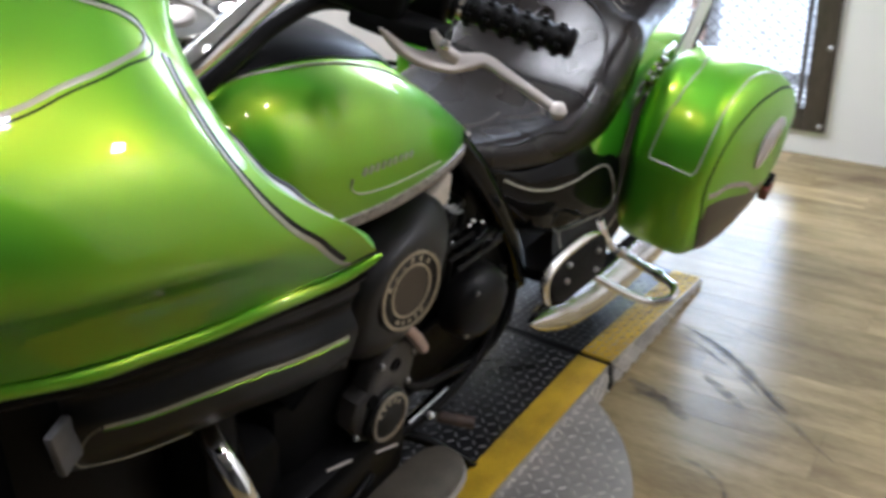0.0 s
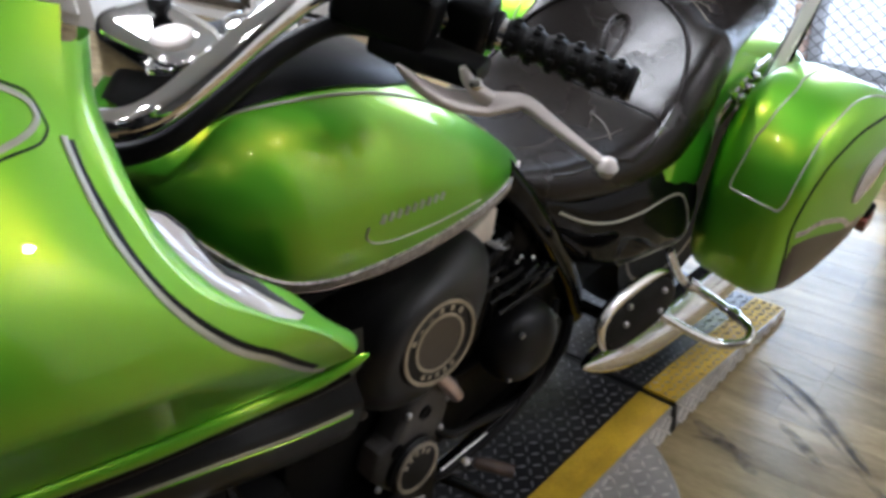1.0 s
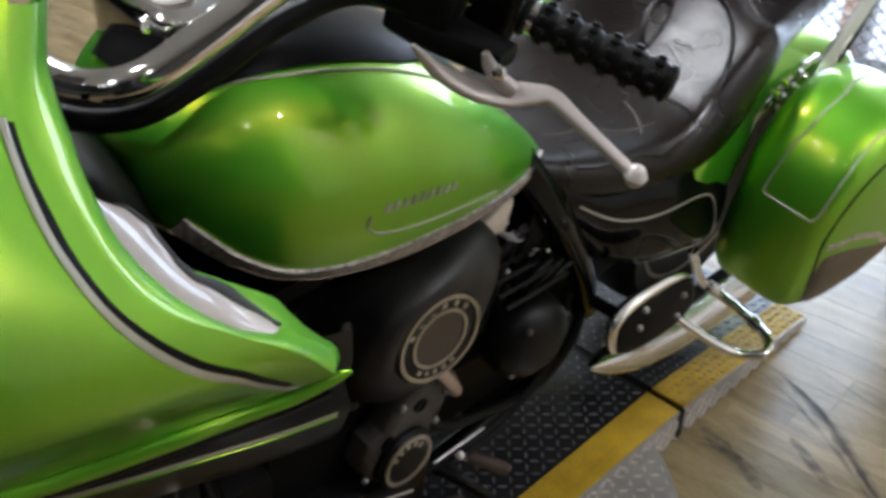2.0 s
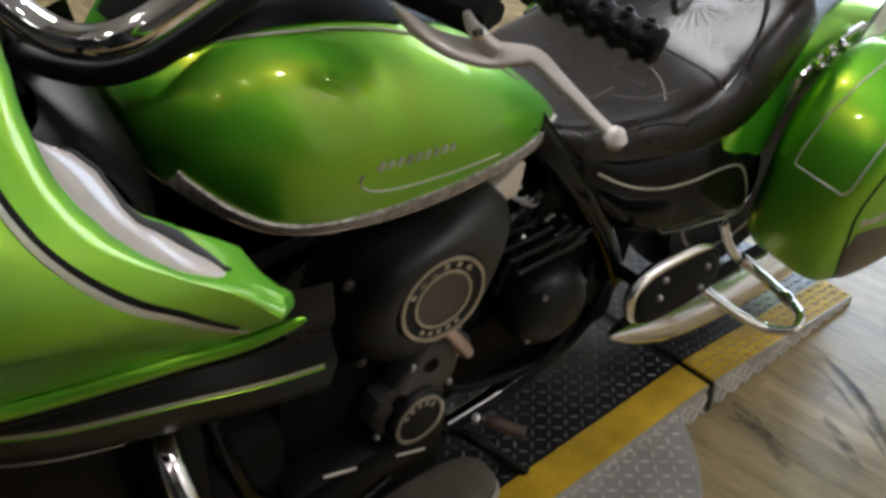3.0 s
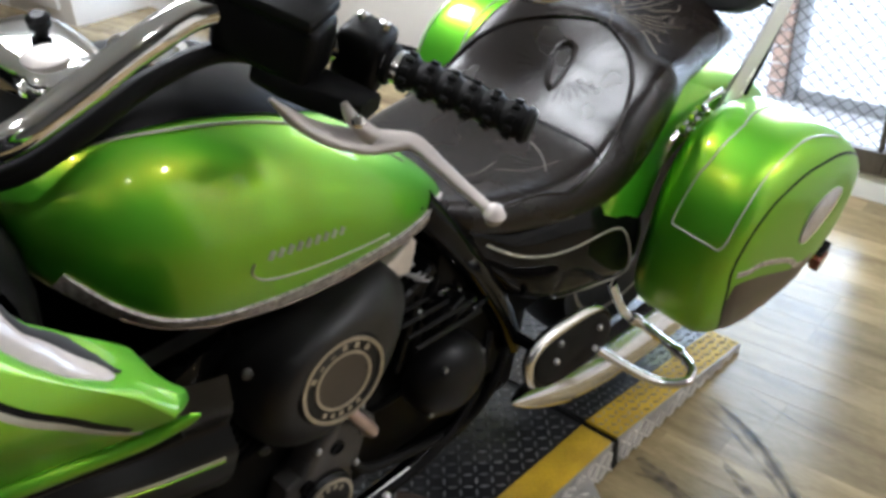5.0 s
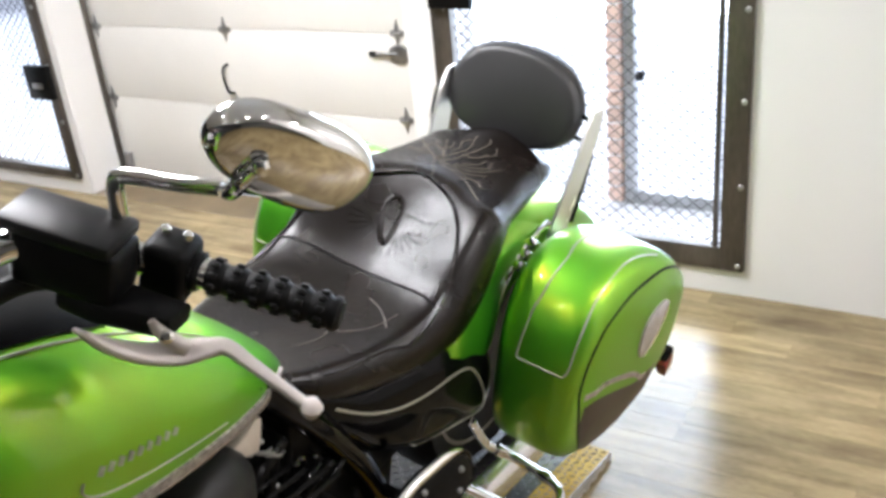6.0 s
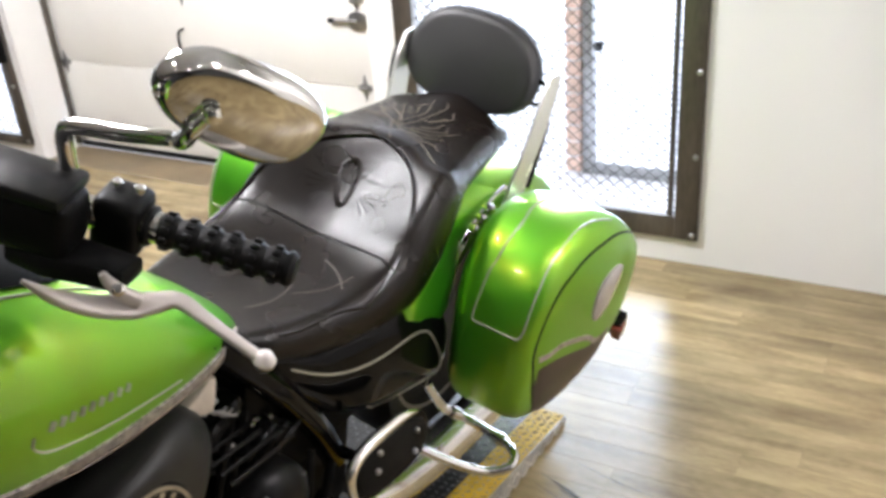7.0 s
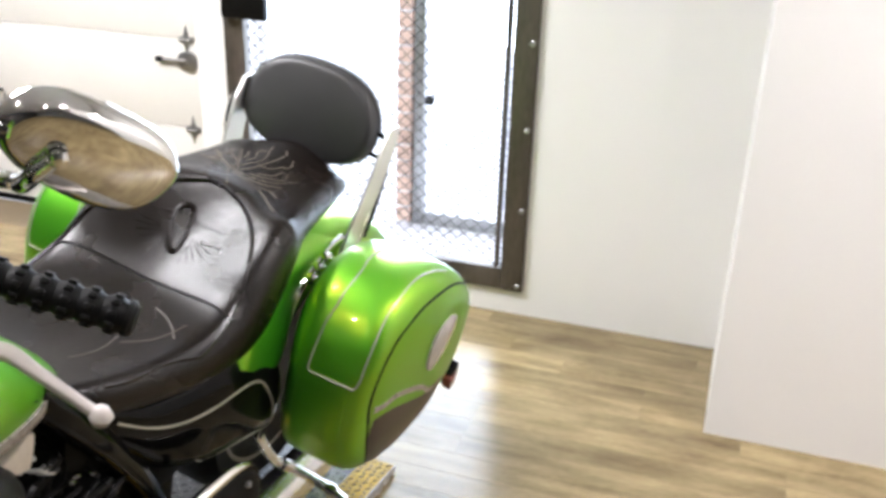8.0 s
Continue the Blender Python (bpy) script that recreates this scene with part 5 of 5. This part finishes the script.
# stepped end of the thick edge
NOSE = Vector((0.402, -0.586, 1.079))
end_rows = [[p.lerp(NOSE, k) + Vector((0.004, 0.002, 0.004)) * math.sin(math.pi * k) for p in rim[0]] for k in (0, 0.25, 0.5, 0.72, 0.88, 0.97)]
part("rim_end", finish(grid(end_rows)), green, fairing)
PIN = [(0.036, 0.782), (0.051, 0.71), (0.062, 0.65), (0.070, 0.60), (0.076, 0.54), (0.084, 0.475), (0.089, 0.42), (0.091, 0.37), (0.092, 0.30), (0.094, 0.22), (0.096, 0.13), (0.086, 0.04), (0.070, 0.005)]
part("pinstripe", shell_sheet.ribbon(PIN, 0.0052, 0.0008, 8, high=0.0005), stripe_mat, fairing, "pale silver pinstripe along the rear edge")
# black ribbon paints the shade in the crease beside the pinstripe
part("shell_joint", shell_sheet.ribbon([(u - 0.0145 + 0.004 * (v > 0.7), v - 0.002) for u, v in PIN[:-1]], 0.0062, 0.0004, 8, high=0.0001), black_matte, fairing)
RECESS = [(0.60, 0.585), (0.45, 0.612), (0.351, 0.642), (0.285, 0.670), (0.215, 0.697), (0.160, 0.727), (0.108, 0.762), (0.077, 0.793), (0.073, 0.812), (0.086, 0.826), (0.120, 0.832), (0.165, 0.834), (0.215, 0.848), (0.30, 0.862), (0.42, 0.870), (0.60, 0.875)]
part("recess_line", shell_sheet.ribbon(RECESS, 0.0042, 0.0008, 8, high=0.0005), stripe_mat, fairing, "thin silver outline of the fairing recess")
part("recess_groove", shell_sheet.ribbon([(u - (0.014 if v > 0.74 and v < 0.84 else 0.003), v + (0.010 if v > 0.815 else -0.010)) for u, v in RECESS], 0.0018, 0.0004, 8, high=0.0003), black_matte, fairing)
# rolled lip along the shell's lower edge, ending in a blunt rounded tip
LIP = [(0.436, -0.596, 1.094), (0.430, -0.606, 1.088), (0.419, -0.640, 1.080), (0.408, -0.682, 1.080), (0.402, -0.730, 1.086), (0.388, -0.790, 1.086), (0.378, -0.850, 1.095), (0.367, -0.920, 1.110), (0.318, -1.068, 1.145), (0.232, -1.240, 1.158), (0.110, -1.330, 1.192)]
for sgn in (1, -1):
    part("lower_lip", tube([(sgn * x, y, z) for x, y, z in LIP], [0.0015, 0.005, 0.0075, 0.0090] + [0.0090] * 7, 14, 6), green, fairing)
    part("lip_trim", tube([(sgn * (x - 0.010), y, z - 0.019) for x, y, z in LIP[1:]], 0.009, 10, 5), black_matte, fairing)
# black liner behind the shell
liner = [[p + Vector((-0.016, 0.0, -0.006)) for p in r] for r in shell_rows[2:]]
part("liner", finish(grid(liner)), black_matte, fairing)
part("liner", finish(grid(mirrored(liner))), black_matte, fairing)
part("headstock_cover", finish(grid(dense([[Vector((0.17 * w * math.cos(t), y + 0.05 * math.sin(t), z)) for t in [math.pi * i / 12 for i in range(13)]] for y, z, w in ((-0.66, 0.62, 1.1), (-0.64, 0.85, 1.1), (-0.62, 1.0, 1.0), (-0.64, 1.06, 0.8), (-0.70, 1.08, 0.5))], 3))), black_matte, bike)
# silver crescent insert and its grey rubber band on the inner face
face_way = (face_point(0.4, 1) - face_point(0.4, 0)).cross(face_point(0.45, 0) - face_point(0.35, 0)).normalized()
if face_way.y < 0:
    face_way = -face_way


def face_band(v0, v1, low, high, rise, name, mat, label):
    """A raised crescent on the inner face between two tables of its edges."""
    rows = []
    for k in range(49):
        a = k / 48
        v = v0 + (v1 - v0) * a
        w0, w1 = between(low, v), between(high, v)
        close = min(1, (a + 0.002) / 0.04) ** 0.5 * min(1, (1.002 - a) / 0.06) ** 0.5
        mid, half = (w0 + w1) / 2, (w1 - w0) / 2 * close
        rows.append([face_point(v, mid + half * c) + face_way * (rise * (1 - c * c) ** 0.5 + (0.0006 if abs(c) < 1 else -0.003)) for c in (-1, -0.98, -0.88, -0.5, 0, 0.5, 0.88, 0.98, 1)])
    return part(name, finish(grid(rows)), mat, fairing, label)


HIGH = ((0.19, 0.24), (0.25, 0.42), (0.335, 0.53), (0.42, 0.67), (0.46, 0.83), (0.50, 1.00), (0.55, 1.09), (0.60, 0.96), (0.63, 0.74), (0.66, 0.58))
face_band(0.19, 0.66, LOW, HIGH, 0.0022, "silver_insert", insert_lens, "pale pinkish grey crescent insert inside the fairing edge")
face_band(0.175, 0.62, [(v, w - 0.02) for v, w in HIGH], [(v, w + 0.05 + 0.17 * max(0.0, 1 - abs(v - 0.33) / 0.17)) for v, w in HIGH], 0.002, "rubber_edge", rubber_grey, "dark grey rubber band beside the insert")
inner = [[Vector(p) for p in r] for r in (
    ((0.245, -0.800, 1.410), (0.225, -0.84, 1.39), (0.20, -0.92, 1.37)), ((0.318, -0.750, 1.270), (0.29, -0.78, 1.26), (0.25, -0.90, 1.24)),
    ((0.345, -0.690, 1.180), (0.31, -0.70, 1.17), (0.26, -0.85, 1.15)), ((0.350, -0.620, 1.090), (0.31, -0.63, 1.07), (0.26, -0.80, 1.04)))]
for sgn in (1, -1):
    part("inner_panel", finish(grid(dense([[Vector((sgn * p.x, p.y, p.z)) for p in r] for r in inner], 4, 4))), black_matte, fairing)
# windscreen and the dash behind it
EDGE_LINE = [(0.280, -0.815, 1.432), (0.258, -0.925, 1.465), (0.230, -1.045, 1.494), (0.190, -1.160, 1.502), (0.120, -1.235, 1.50), (0.0, -1.270, 1.50)]
EDGE_LINE += [(-x, y, z) for x, y, z in reversed(EDGE_LINE[:-1])]
screen = [[Vector((x * s, y + dy, z + dz)) for x, y, z in EDGE_LINE] for s, dy, dz in ((1.0, 0.0, -0.004), (0.985, 0.02, 0.06), (0.95, 0.05, 0.12))]
part("windscreen", finish(grid(dense(screen, 4, 4))), smoked_glass, fairing, "low smoked windscreen")
part("dash", finish(grid(dense([[Vector((x, y, z)) for x in (-0.30, -0.18, 0, 0.18, 0.30)] for y, z in ((-0.80, 1.17), (-0.84, 1.30), (-0.90, 1.40), (-1.02, 1.49))], 3, 3))), black_matte, fairing, "black dash panel")
for x, z, r in ((-0.14, 1.33, 0.052), (0.0, 1.35, 0.058), (0.14, 1.33, 0.052)):
    g = part("gauge", lathe([(r, -0.04), (r, 0.012), (r * 0.9, 0.018), (r * 0.86, 0.010)], facing((x, -0.855, z), (0, 0.85, 0.5)), 28), chrome, fairing, "round gauge with a chrome bezel")
    part("gauge_face", lathe([(r * 0.86, 0.006), (r * 0.85, 0.010)], facing((x, -0.855, z), (0, 0.85, 0.5)), 28), black_gloss, g)

# black lower cowl with its silver stripe
STRIPE = [(0.312, -0.478, 0.828), (0.292, -0.560, 0.828), (0.280, -0.640, 0.846), (0.264, -0.705, 0.852), (0.242, -0.765, 0.850), (0.220, -0.815, 0.853), (0.198, -0.845, 0.850)]
cowl = []
for k, (x, y, z) in enumerate(STRIPE):
    up = 0.035 * k / 6
    cowl.append([Vector(p) for p in ((x + 0.012 - up, y - 0.015, z + 0.150), (x + 0.006, y - 0.006, z + 0.085), (x - 0.012, y, z + 0.045), (x - 0.004, y, z + 0.024), (x + 0.003, y, z + 0.010), (x, y, z - 0.012), (x - 0.014, y, z - 0.060), (x - 0.045, y, z - 0.105), (x - 0.10, y, z - 0.125))])
cowl_rows = dense(cowl, 5, 5)
cowl_sheet = Sheet(cowl_rows).turned(0.4, 0.4, (1, 0, 0))
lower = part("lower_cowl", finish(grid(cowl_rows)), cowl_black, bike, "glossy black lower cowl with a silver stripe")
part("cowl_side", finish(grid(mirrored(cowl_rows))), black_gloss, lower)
part("silver_stripe", cowl_sheet.ribbon([(0.03 + 0.135 * k, 0.555) for k in range(7)], 0.0064, 0.001, 6), stripe_mat, lower)
part("green_stripe", cowl_sheet.ribbon([(0.03 + 0.135 * k, 0.586) for k in range(7)], 0.0012, 0.001, 6), green, lower)
part("green_stripe", cowl_sheet.ribbon([(0.85, 0.557), (0.90, 0.60), (0.955, 0.69), (0.965, 0.76), (0.90, 0.81), (0.70, 0.83), (0.50, 0.84)], 0.0034, 0.001, 6), stripe_mat, lower)
part("pale_reflector", box((0.012, 0.040, 0.062), pose(0.206, -0.858, 0.848, 0, -8, 24), 0.003), reflector_grey, lower, "grey reflector on the cowl")

# engine guard, fork and front fender
part("engine_guard", tube([(0.12, -0.62, 0.70), (0.21, -0.655, 0.685), (0.268, -0.662, 0.640), (0.285, -0.648, 0.560), (0.26, -0.62, 0.44), (0.16, -0.55, 0.30)], 0.018, 12, 6), chrome, bike, "chrome tubular engine guard")
for sgn in (1, -1):
    part("fork_leg", tube([(sgn * 0.105 + 0.01, -1.255, 0.335), (sgn * 0.105 + 0.005, -1.08, 0.70), (sgn * 0.105, -0.86, 1.13)], 0.030, 14, 3), black_gloss, bike)
front_rows = []
for i in range(16):
    a = radians(195 - i * 11)
    front_rows.append([Vector((0.02 + 0.085 * math.cos(math.pi * k / 10), -1.26 + (0.335 + 0.055 * math.sin(math.pi * k / 10) ** 0.6) * math.cos(a), 0.335 + (0.335 + 0.055 * math.sin(math.pi * k / 10) ** 0.6) * math.sin(a))) for k in range(11)])
part("front_fender", finish(grid(front_rows)), black_gloss, bike, "glossy black front fender")

# ---- handlebar, controls, mirror ----
GE, GS = Vector((0.388, -0.136, 1.172)), Vector((0.232, -0.203, 1.200))
bar = part("handlebar", tube([GE * 0.1 + GS * 0.9, (0.19, -0.235, 1.212), (0.15, -0.285, 1.236), (0.115, -0.350, 1.255), (0.108, -0.420, 1.236), (0.104, -0.500, 1.200), (0.098, -0.562, 1.172), (0.075, -0.600, 1.156), (0.030, -0.625, 1.150), (-0.02, -0.645, 1.165), (-0.06, -0.660, 1.205), (-0.08, -0.67, 1.26)], 0.0185, 16, 8), chrome, bike, "thick chrome handlebar")
part("riser", box((0.06, 0.06, 0.10), pose(-0.06, -0.66, 1.12, 20), 0.012), chrome, bar)
pod = part("ignition_pod", finish(grid(dense([[Vector((-0.062 + w * x, -0.458 + h * y, z)) for x, y in oval(1, 1, 32, 3.0)] for w, h, z in ((0.088, 0.056, 1.10), (0.088, 0.056, 1.152), (0.080, 0.050, 1.168), (0.055, 0.036, 1.175), (0.015, 0.010, 1.177))], 3), True, True)), chrome, bike, "chrome ignition cover ahead of the tank")
part("ignition_knob", lathe([(0.008, 0), (0.008, 0.010), (0.013, 0.013), (0.014, 0.024), (0.008, 0.029)], pose(-0.075, -0.445, 1.172, 8, 6), 18), black_rubber, pod)
part("indicator_bezel", lathe([(0.026, 0), (0.026, 0.008), (0.018, 0.012)], pose(-0.020, -0.470, 1.170, 5), 20), brushed, pod)
part("cable", tube([(0.165, -0.255, 1.180), (0.120, -0.335, 1.205), (0.104, -0.415, 1.190), (0.098, -0.495, 1.155), (0.090, -0.555, 1.128), (0.066, -0.595, 1.114), (0.025, -0.625, 1.108), (-0.04, -0.65, 1.10)], 0.013, 10, 7), black_rubber, bar)
axis = (GE - GS).normalized()
GRIP = facing(GS, axis)
prof = [(0.016, -0.004), (0.024, 0.0), (0.024, 0.006), (0.018, 0.010)]
LEN = (GE - GS).length
for k in range(6):
    a, b = 0.012 + (LEN - 0.02) * k / 6, 0.012 + (LEN - 0.02) * (k + 1) / 6
    prof += [(0.0175, a), (0.0205, a + (b - a) * 0.3), (0.0205, a + (b - a) * 0.7), (0.0175, b)]
prof += [(0.021, LEN - 0.008), (0.021, LEN - 0.002), (0.016, LEN + 0.003)]
grip = part("grip", lathe(prof, GRIP, 20), black_rubber, bar, "ribbed black rubber grip")
nub = bmesh.new()
for k in range(6):
    for a in range(10):
        t = 2 * math.pi * a / 10
        z = 0.012 + (LEN - 0.02) * (k + 0.5) / 6
        box((0.006, 0.007, 0.010), GRIP @ Matrix.Translation((0.0208 * math.cos(t), 0.0208 * math.sin(t), z)) @ pose(0, 0, 0, 0, 0, math.degrees(t)), 0.0015, 1, nub)
part("grip_ribs", finish(nub), black_rubber, grip, "", "stuff")
switch = part("switch_housing", box((0.062, 0.076, 0.056), facing(GS - axis * 0.030, axis) @ pose(0, -0.004, 0.0), 0.012, 3), black_matte, bar, "black switch housing")
for d in (-0.012, 0.014):
    part("switch_screw", lathe([(0.006, 0), (0.006, 0.008), (0.002, 0.012)], facing(GS - axis * 0.030 + axis * d, (0.05, 0.25, 1)) @ Matrix.Translation((0, 0, 0.032)), 10), chrome, switch)
RES = Vector((0.160, -0.285, 1.248))
reservoir = part("master_cylinder", box((0.066, 0.070, 0.120), facing(RES + Vector((0.0, -0.020, -0.010)), axis), 0.012, 3), black_matte, bar, "black clutch master cylinder")
part("cylinder_lid", box((0.074, 0.018, 0.128), facing(RES + Vector((0.0, -0.022, 0.032)), axis), 0.007, 2), charcoal, reservoir)
part("lever_bracket", plate([(-0.075, -0.02), (0.02, -0.03), (0.055, -0.015), (0.06, 0.02), (0.02, 0.03), (-0.07, 0.025)], 0.030, facing(GS - axis * 0.05 + Vector((0.015, -0.07, -0.035)), (0.1, 0.1, 1)) @ pose(0, 0, 0, 0, 0, 70), 0.008), black_matte, bar)
part("cylinder_cap", lathe([(0.018, 0), (0.02, 0.012), (0.016, 0.024)], facing(RES - axis * 0.060 + Vector((0, -0.02, 0.0)), -axis), 16), chrome, reservoir)
LEVER = [((0.240, -0.372, 1.216), 0.002), ((0.252, -0.345, 1.186), 0.0085), ((0.268, -0.315, 1.166), 0.0130), ((0.287, -0.283, 1.157), 0.0158), ((0.304, -0.261, 1.158), 0.0130), ((0.322, -0.247, 1.160), 0.0096), ((0.355, -0.243, 1.150), 0.0076), ((0.395, -0.240, 1.138), 0.0062), ((0.427, -0.236, 1.127), 0.0060)]
mid_line, wide = curve([p for p, _ in LEVER], 6), curve([(w, 0, 0) for _, w in LEVER], 6)
blade_rows = []
for i, q in enumerate(mid_line):
    along = (mid_line[min(i + 1, len(mid_line) - 1)] - mid_line[max(i - 1, 0)]).normalized()
    over = Vector((0.30, -0.25, 1.0)).normalized()
    across = along.cross(over).normalized()
    over = across.cross(along)
    blade_rows.append([q + across * (wide[i].x * x) + over * (min(0.0062, wide[i].x) * z) for x, z in oval(1, 1, 16, 3.2)])
lever = part("clutch_lever", finish(grid(blade_rows, True, True)), satin_alloy, bar, "pale satin alloy clutch lever")
part("lever_ball", lathe([(0.002, -0.0125), (0.008, -0.0095), (0.0125, 0), (0.008, 0.0095), (0.002, 0.0125)], Matrix.Translation((0.432, -0.235, 1.1255)), 16), satin_alloy, lever)
part("lever_horn", tube([(0.272, -0.303, 1.203), (0.276, -0.298, 1.190), (0.284, -0.290, 1.176), (0.294, -0.278, 1.164)], [0.0040, 0.0070, 0.0090, 0.0100], 12, 5), satin_alloy, lever)
part("pivot_bolt", lathe([(0.0075, 0), (0.0075, 0.005), (0.004, 0.008)], facing((0.287, -0.297, 1.186), (0.65, -0.5, 0.6)), 12), chrome, lever)
# mirror: stem and chrome shell
SB, SR = Vector((0.187, -0.262, 1.255)), Vector((0.338, -0.259, 1.366))
stem = part("mirror_stem", tube([SB - Vector((0, 0, 0.03)), SB, (0.189, -0.265, 1.29), (0.193, -0.268, 1.322), (0.210, -0.268, 1.338), (0.27, -0.258, 1.347), SR, (0.362, -0.268, 1.374), (0.384, -0.277, 1.394), (0.401, -0.274, 1.412)], [0.012, 0.010, 0.0095, 0.0095, 0.0095, 0.0095, 0.0095, 0.0095, 0.0085, 0.0075], 12, 6), chrome, bar, "bent chrome mirror stem")
part("stem_base", lathe([(0.016, 0), (0.016, 0.03), (0.011, 0.036)], Matrix.Translation(SB - Vector((0, 0, 0.035))), 14), black_gloss, stem)
MIR = facing((0.396, -0.226, 1.404), (0.77, -0.54, -0.34)) @ pose(0, 0, 0, 0, 0, -35)
shell = []
for r, h in ((1.0, -0.012), (1.02, -0.005), (1.0, 0.004), (0.94, 0.0122), (0.84, 0.0162), (0.65, 0.0193), (0.40, 0.0218), (0.12, 0.0230)):
    shell.append([MIR @ Vector((x * 0.087 * r * (1 if x < 0 else 1.06), y * 0.048 * r * (1.0 + 0.12 * x), h)) for x, y in oval(1, 1, 40, 2.5)])
mirror = part("mirror", finish(grid(dense(shell, 3), True, True)), chrome, bar, "chrome mirror shell on a bent stem")
part("mirror_glass", plate([(x * 0.082, y * 0.043) for x, y in oval(1, 1, 40, 2.5)], 0.003, MIR @ Matrix.Translation((0, 0, -0.017)), 0.001), chrome, mirror)
part("mirror_pivot", lathe([(0.002, -0.010), (0.008, -0.007), (0.0105, 0.0), (0.008, 0.007), (0.002, 0.010)], Matrix.Translation((0.402, -0.270, 1.414)), 16), chrome, mirror)


# ---- floor planks ----
PLANK_W, PLANK_L = 0.092, 0.93
meshes = {}
rng = random.Random(4)


def plank_mesh(length):
    key = round(length, 3)
    if key not in meshes:
        bm = bmesh.new()
        g = 0.00015
        lower = [(g, g, -0.003), (length - g, g, -0.003), (length - g, PLANK_W - g, -0.003), (g, PLANK_W - g, -0.003)]
        upper = [(2 * g, 2 * g, 0.0), (length - 2 * g, 2 * g, 0.0), (length - 2 * g, PLANK_W - 2 * g, 0.0), (2 * g, PLANK_W - 2 * g, 0.0)]
        a, b = [bm.verts.new(p) for p in lower], [bm.verts.new(p) for p in upper]
        bm.faces.new(b)
        for i in range(4):
            bm.faces.new((a[i], a[(i + 1) % 4], b[(i + 1) % 4], b[i]))
        me = bpy.data.meshes.new("plank")
        bm.to_mesh(me)
        bm.free()
        me.materials.append(plank_mat)
        meshes[key] = me
    return meshes[key]


rest = bmesh.new()
y, near = WALL - 0.001 - PLANK_W, 0
while y > -4.0:
    x = -6.0 - rng.choice((0.0, 0.13, 0.29, 0.44, 0.58, 0.73, 0.87))
    while x < 4.0:
        a, c = max(x, -6.0), min(x + PLANK_L, 4.0)
        if -3.6 < x + 0.46 < 1.9 and y > -1.9 and near < 310:
            ob = new("plank", plank_mesh(PLANK_L))
            ob.location, ob.parent = (x, y, 0), floor
            near += 1
        elif c - a > 0.02:
            span((a, y, -0.003), (c - 0.002, y + PLANK_W - 0.002, 0.0), 0, rest)
        x += PLANK_L
    y -= PLANK_W
part("plank_rows", finish(rest, False), plank_rest_mat, floor, "", "stuff", 0)


# ---- dark scuff marks on the floor beside the ramp ----
TRACKS = (((0.40, 0.862), (0.533, 0.80), (0.644, 0.712), (0.739, 0.621), (0.827, 0.538), (0.90, 0.485)), ((0.40, 0.818), (0.492, 0.779), (0.575, 0.726), (0.644, 0.68), (0.725, 0.613), (0.80, 0.55)),
          ((0.457, 0.941), (0.544, 0.917), (0.618, 0.898), (0.70, 0.886)), ((0.384, 0.508), (0.462, 0.525), (0.53, 0.512)), ((0.585, 0.335), (0.628, 0.333), (0.686, 0.305), (0.716, 0.265), (0.71, 0.22)), ((0.44, 0.845), (0.55, 0.785), (0.66, 0.70), (0.76, 0.61)))
for k, track in enumerate(TRACKS):
    pts = curve([(x, y, 0) for x, y in track], 10)
    rows = []
    for i, q in enumerate(pts):
        d = (pts[min(i + 1, len(pts) - 1)] - pts[max(i - 1, 0)]).normalized()
        w = (0.0075, 0.0065, 0.003, 0.007, 0.006, 0.016)[k] * rng.uniform(0.7, 1.2) * math.sin(math.pi * (i + 0.5) / len(pts)) ** 0.5
        n = Vector((-d.y, d.x, 0)) * w
        rows.append([q + n + Vector((0, 0, 0.0006 + 0.0002 * (k == 5))), q - n + Vector((0, 0, 0.0006 + 0.0002 * (k == 5)))])
    part("scuff_mark", finish(grid(rows)), scuff_mat, floor, "thin dark curved tyre mark")
for x, y, rx, ry, turn in ((0.43, 0.535, 0.075, 0.022, -20), (0.52, 0.49, 0.05, 0.014, -28), (0.60, 0.62, 0.09, 0.015, -33)):
    m = pose(x, y, 0.0006, 0, 0, turn)
    ringpts = [m @ Vector((px * (0.8 + 0.2 * rng.random()), py * (0.7 + 0.3 * rng.random()), 0)) for px, py in oval(rx, ry, 28)]
    bm = bmesh.new()
    bm.faces.new([bm.verts.new(p) for p in ringpts])
    part("scuff_mark", finish(bm, False), scuff_mat, floor)
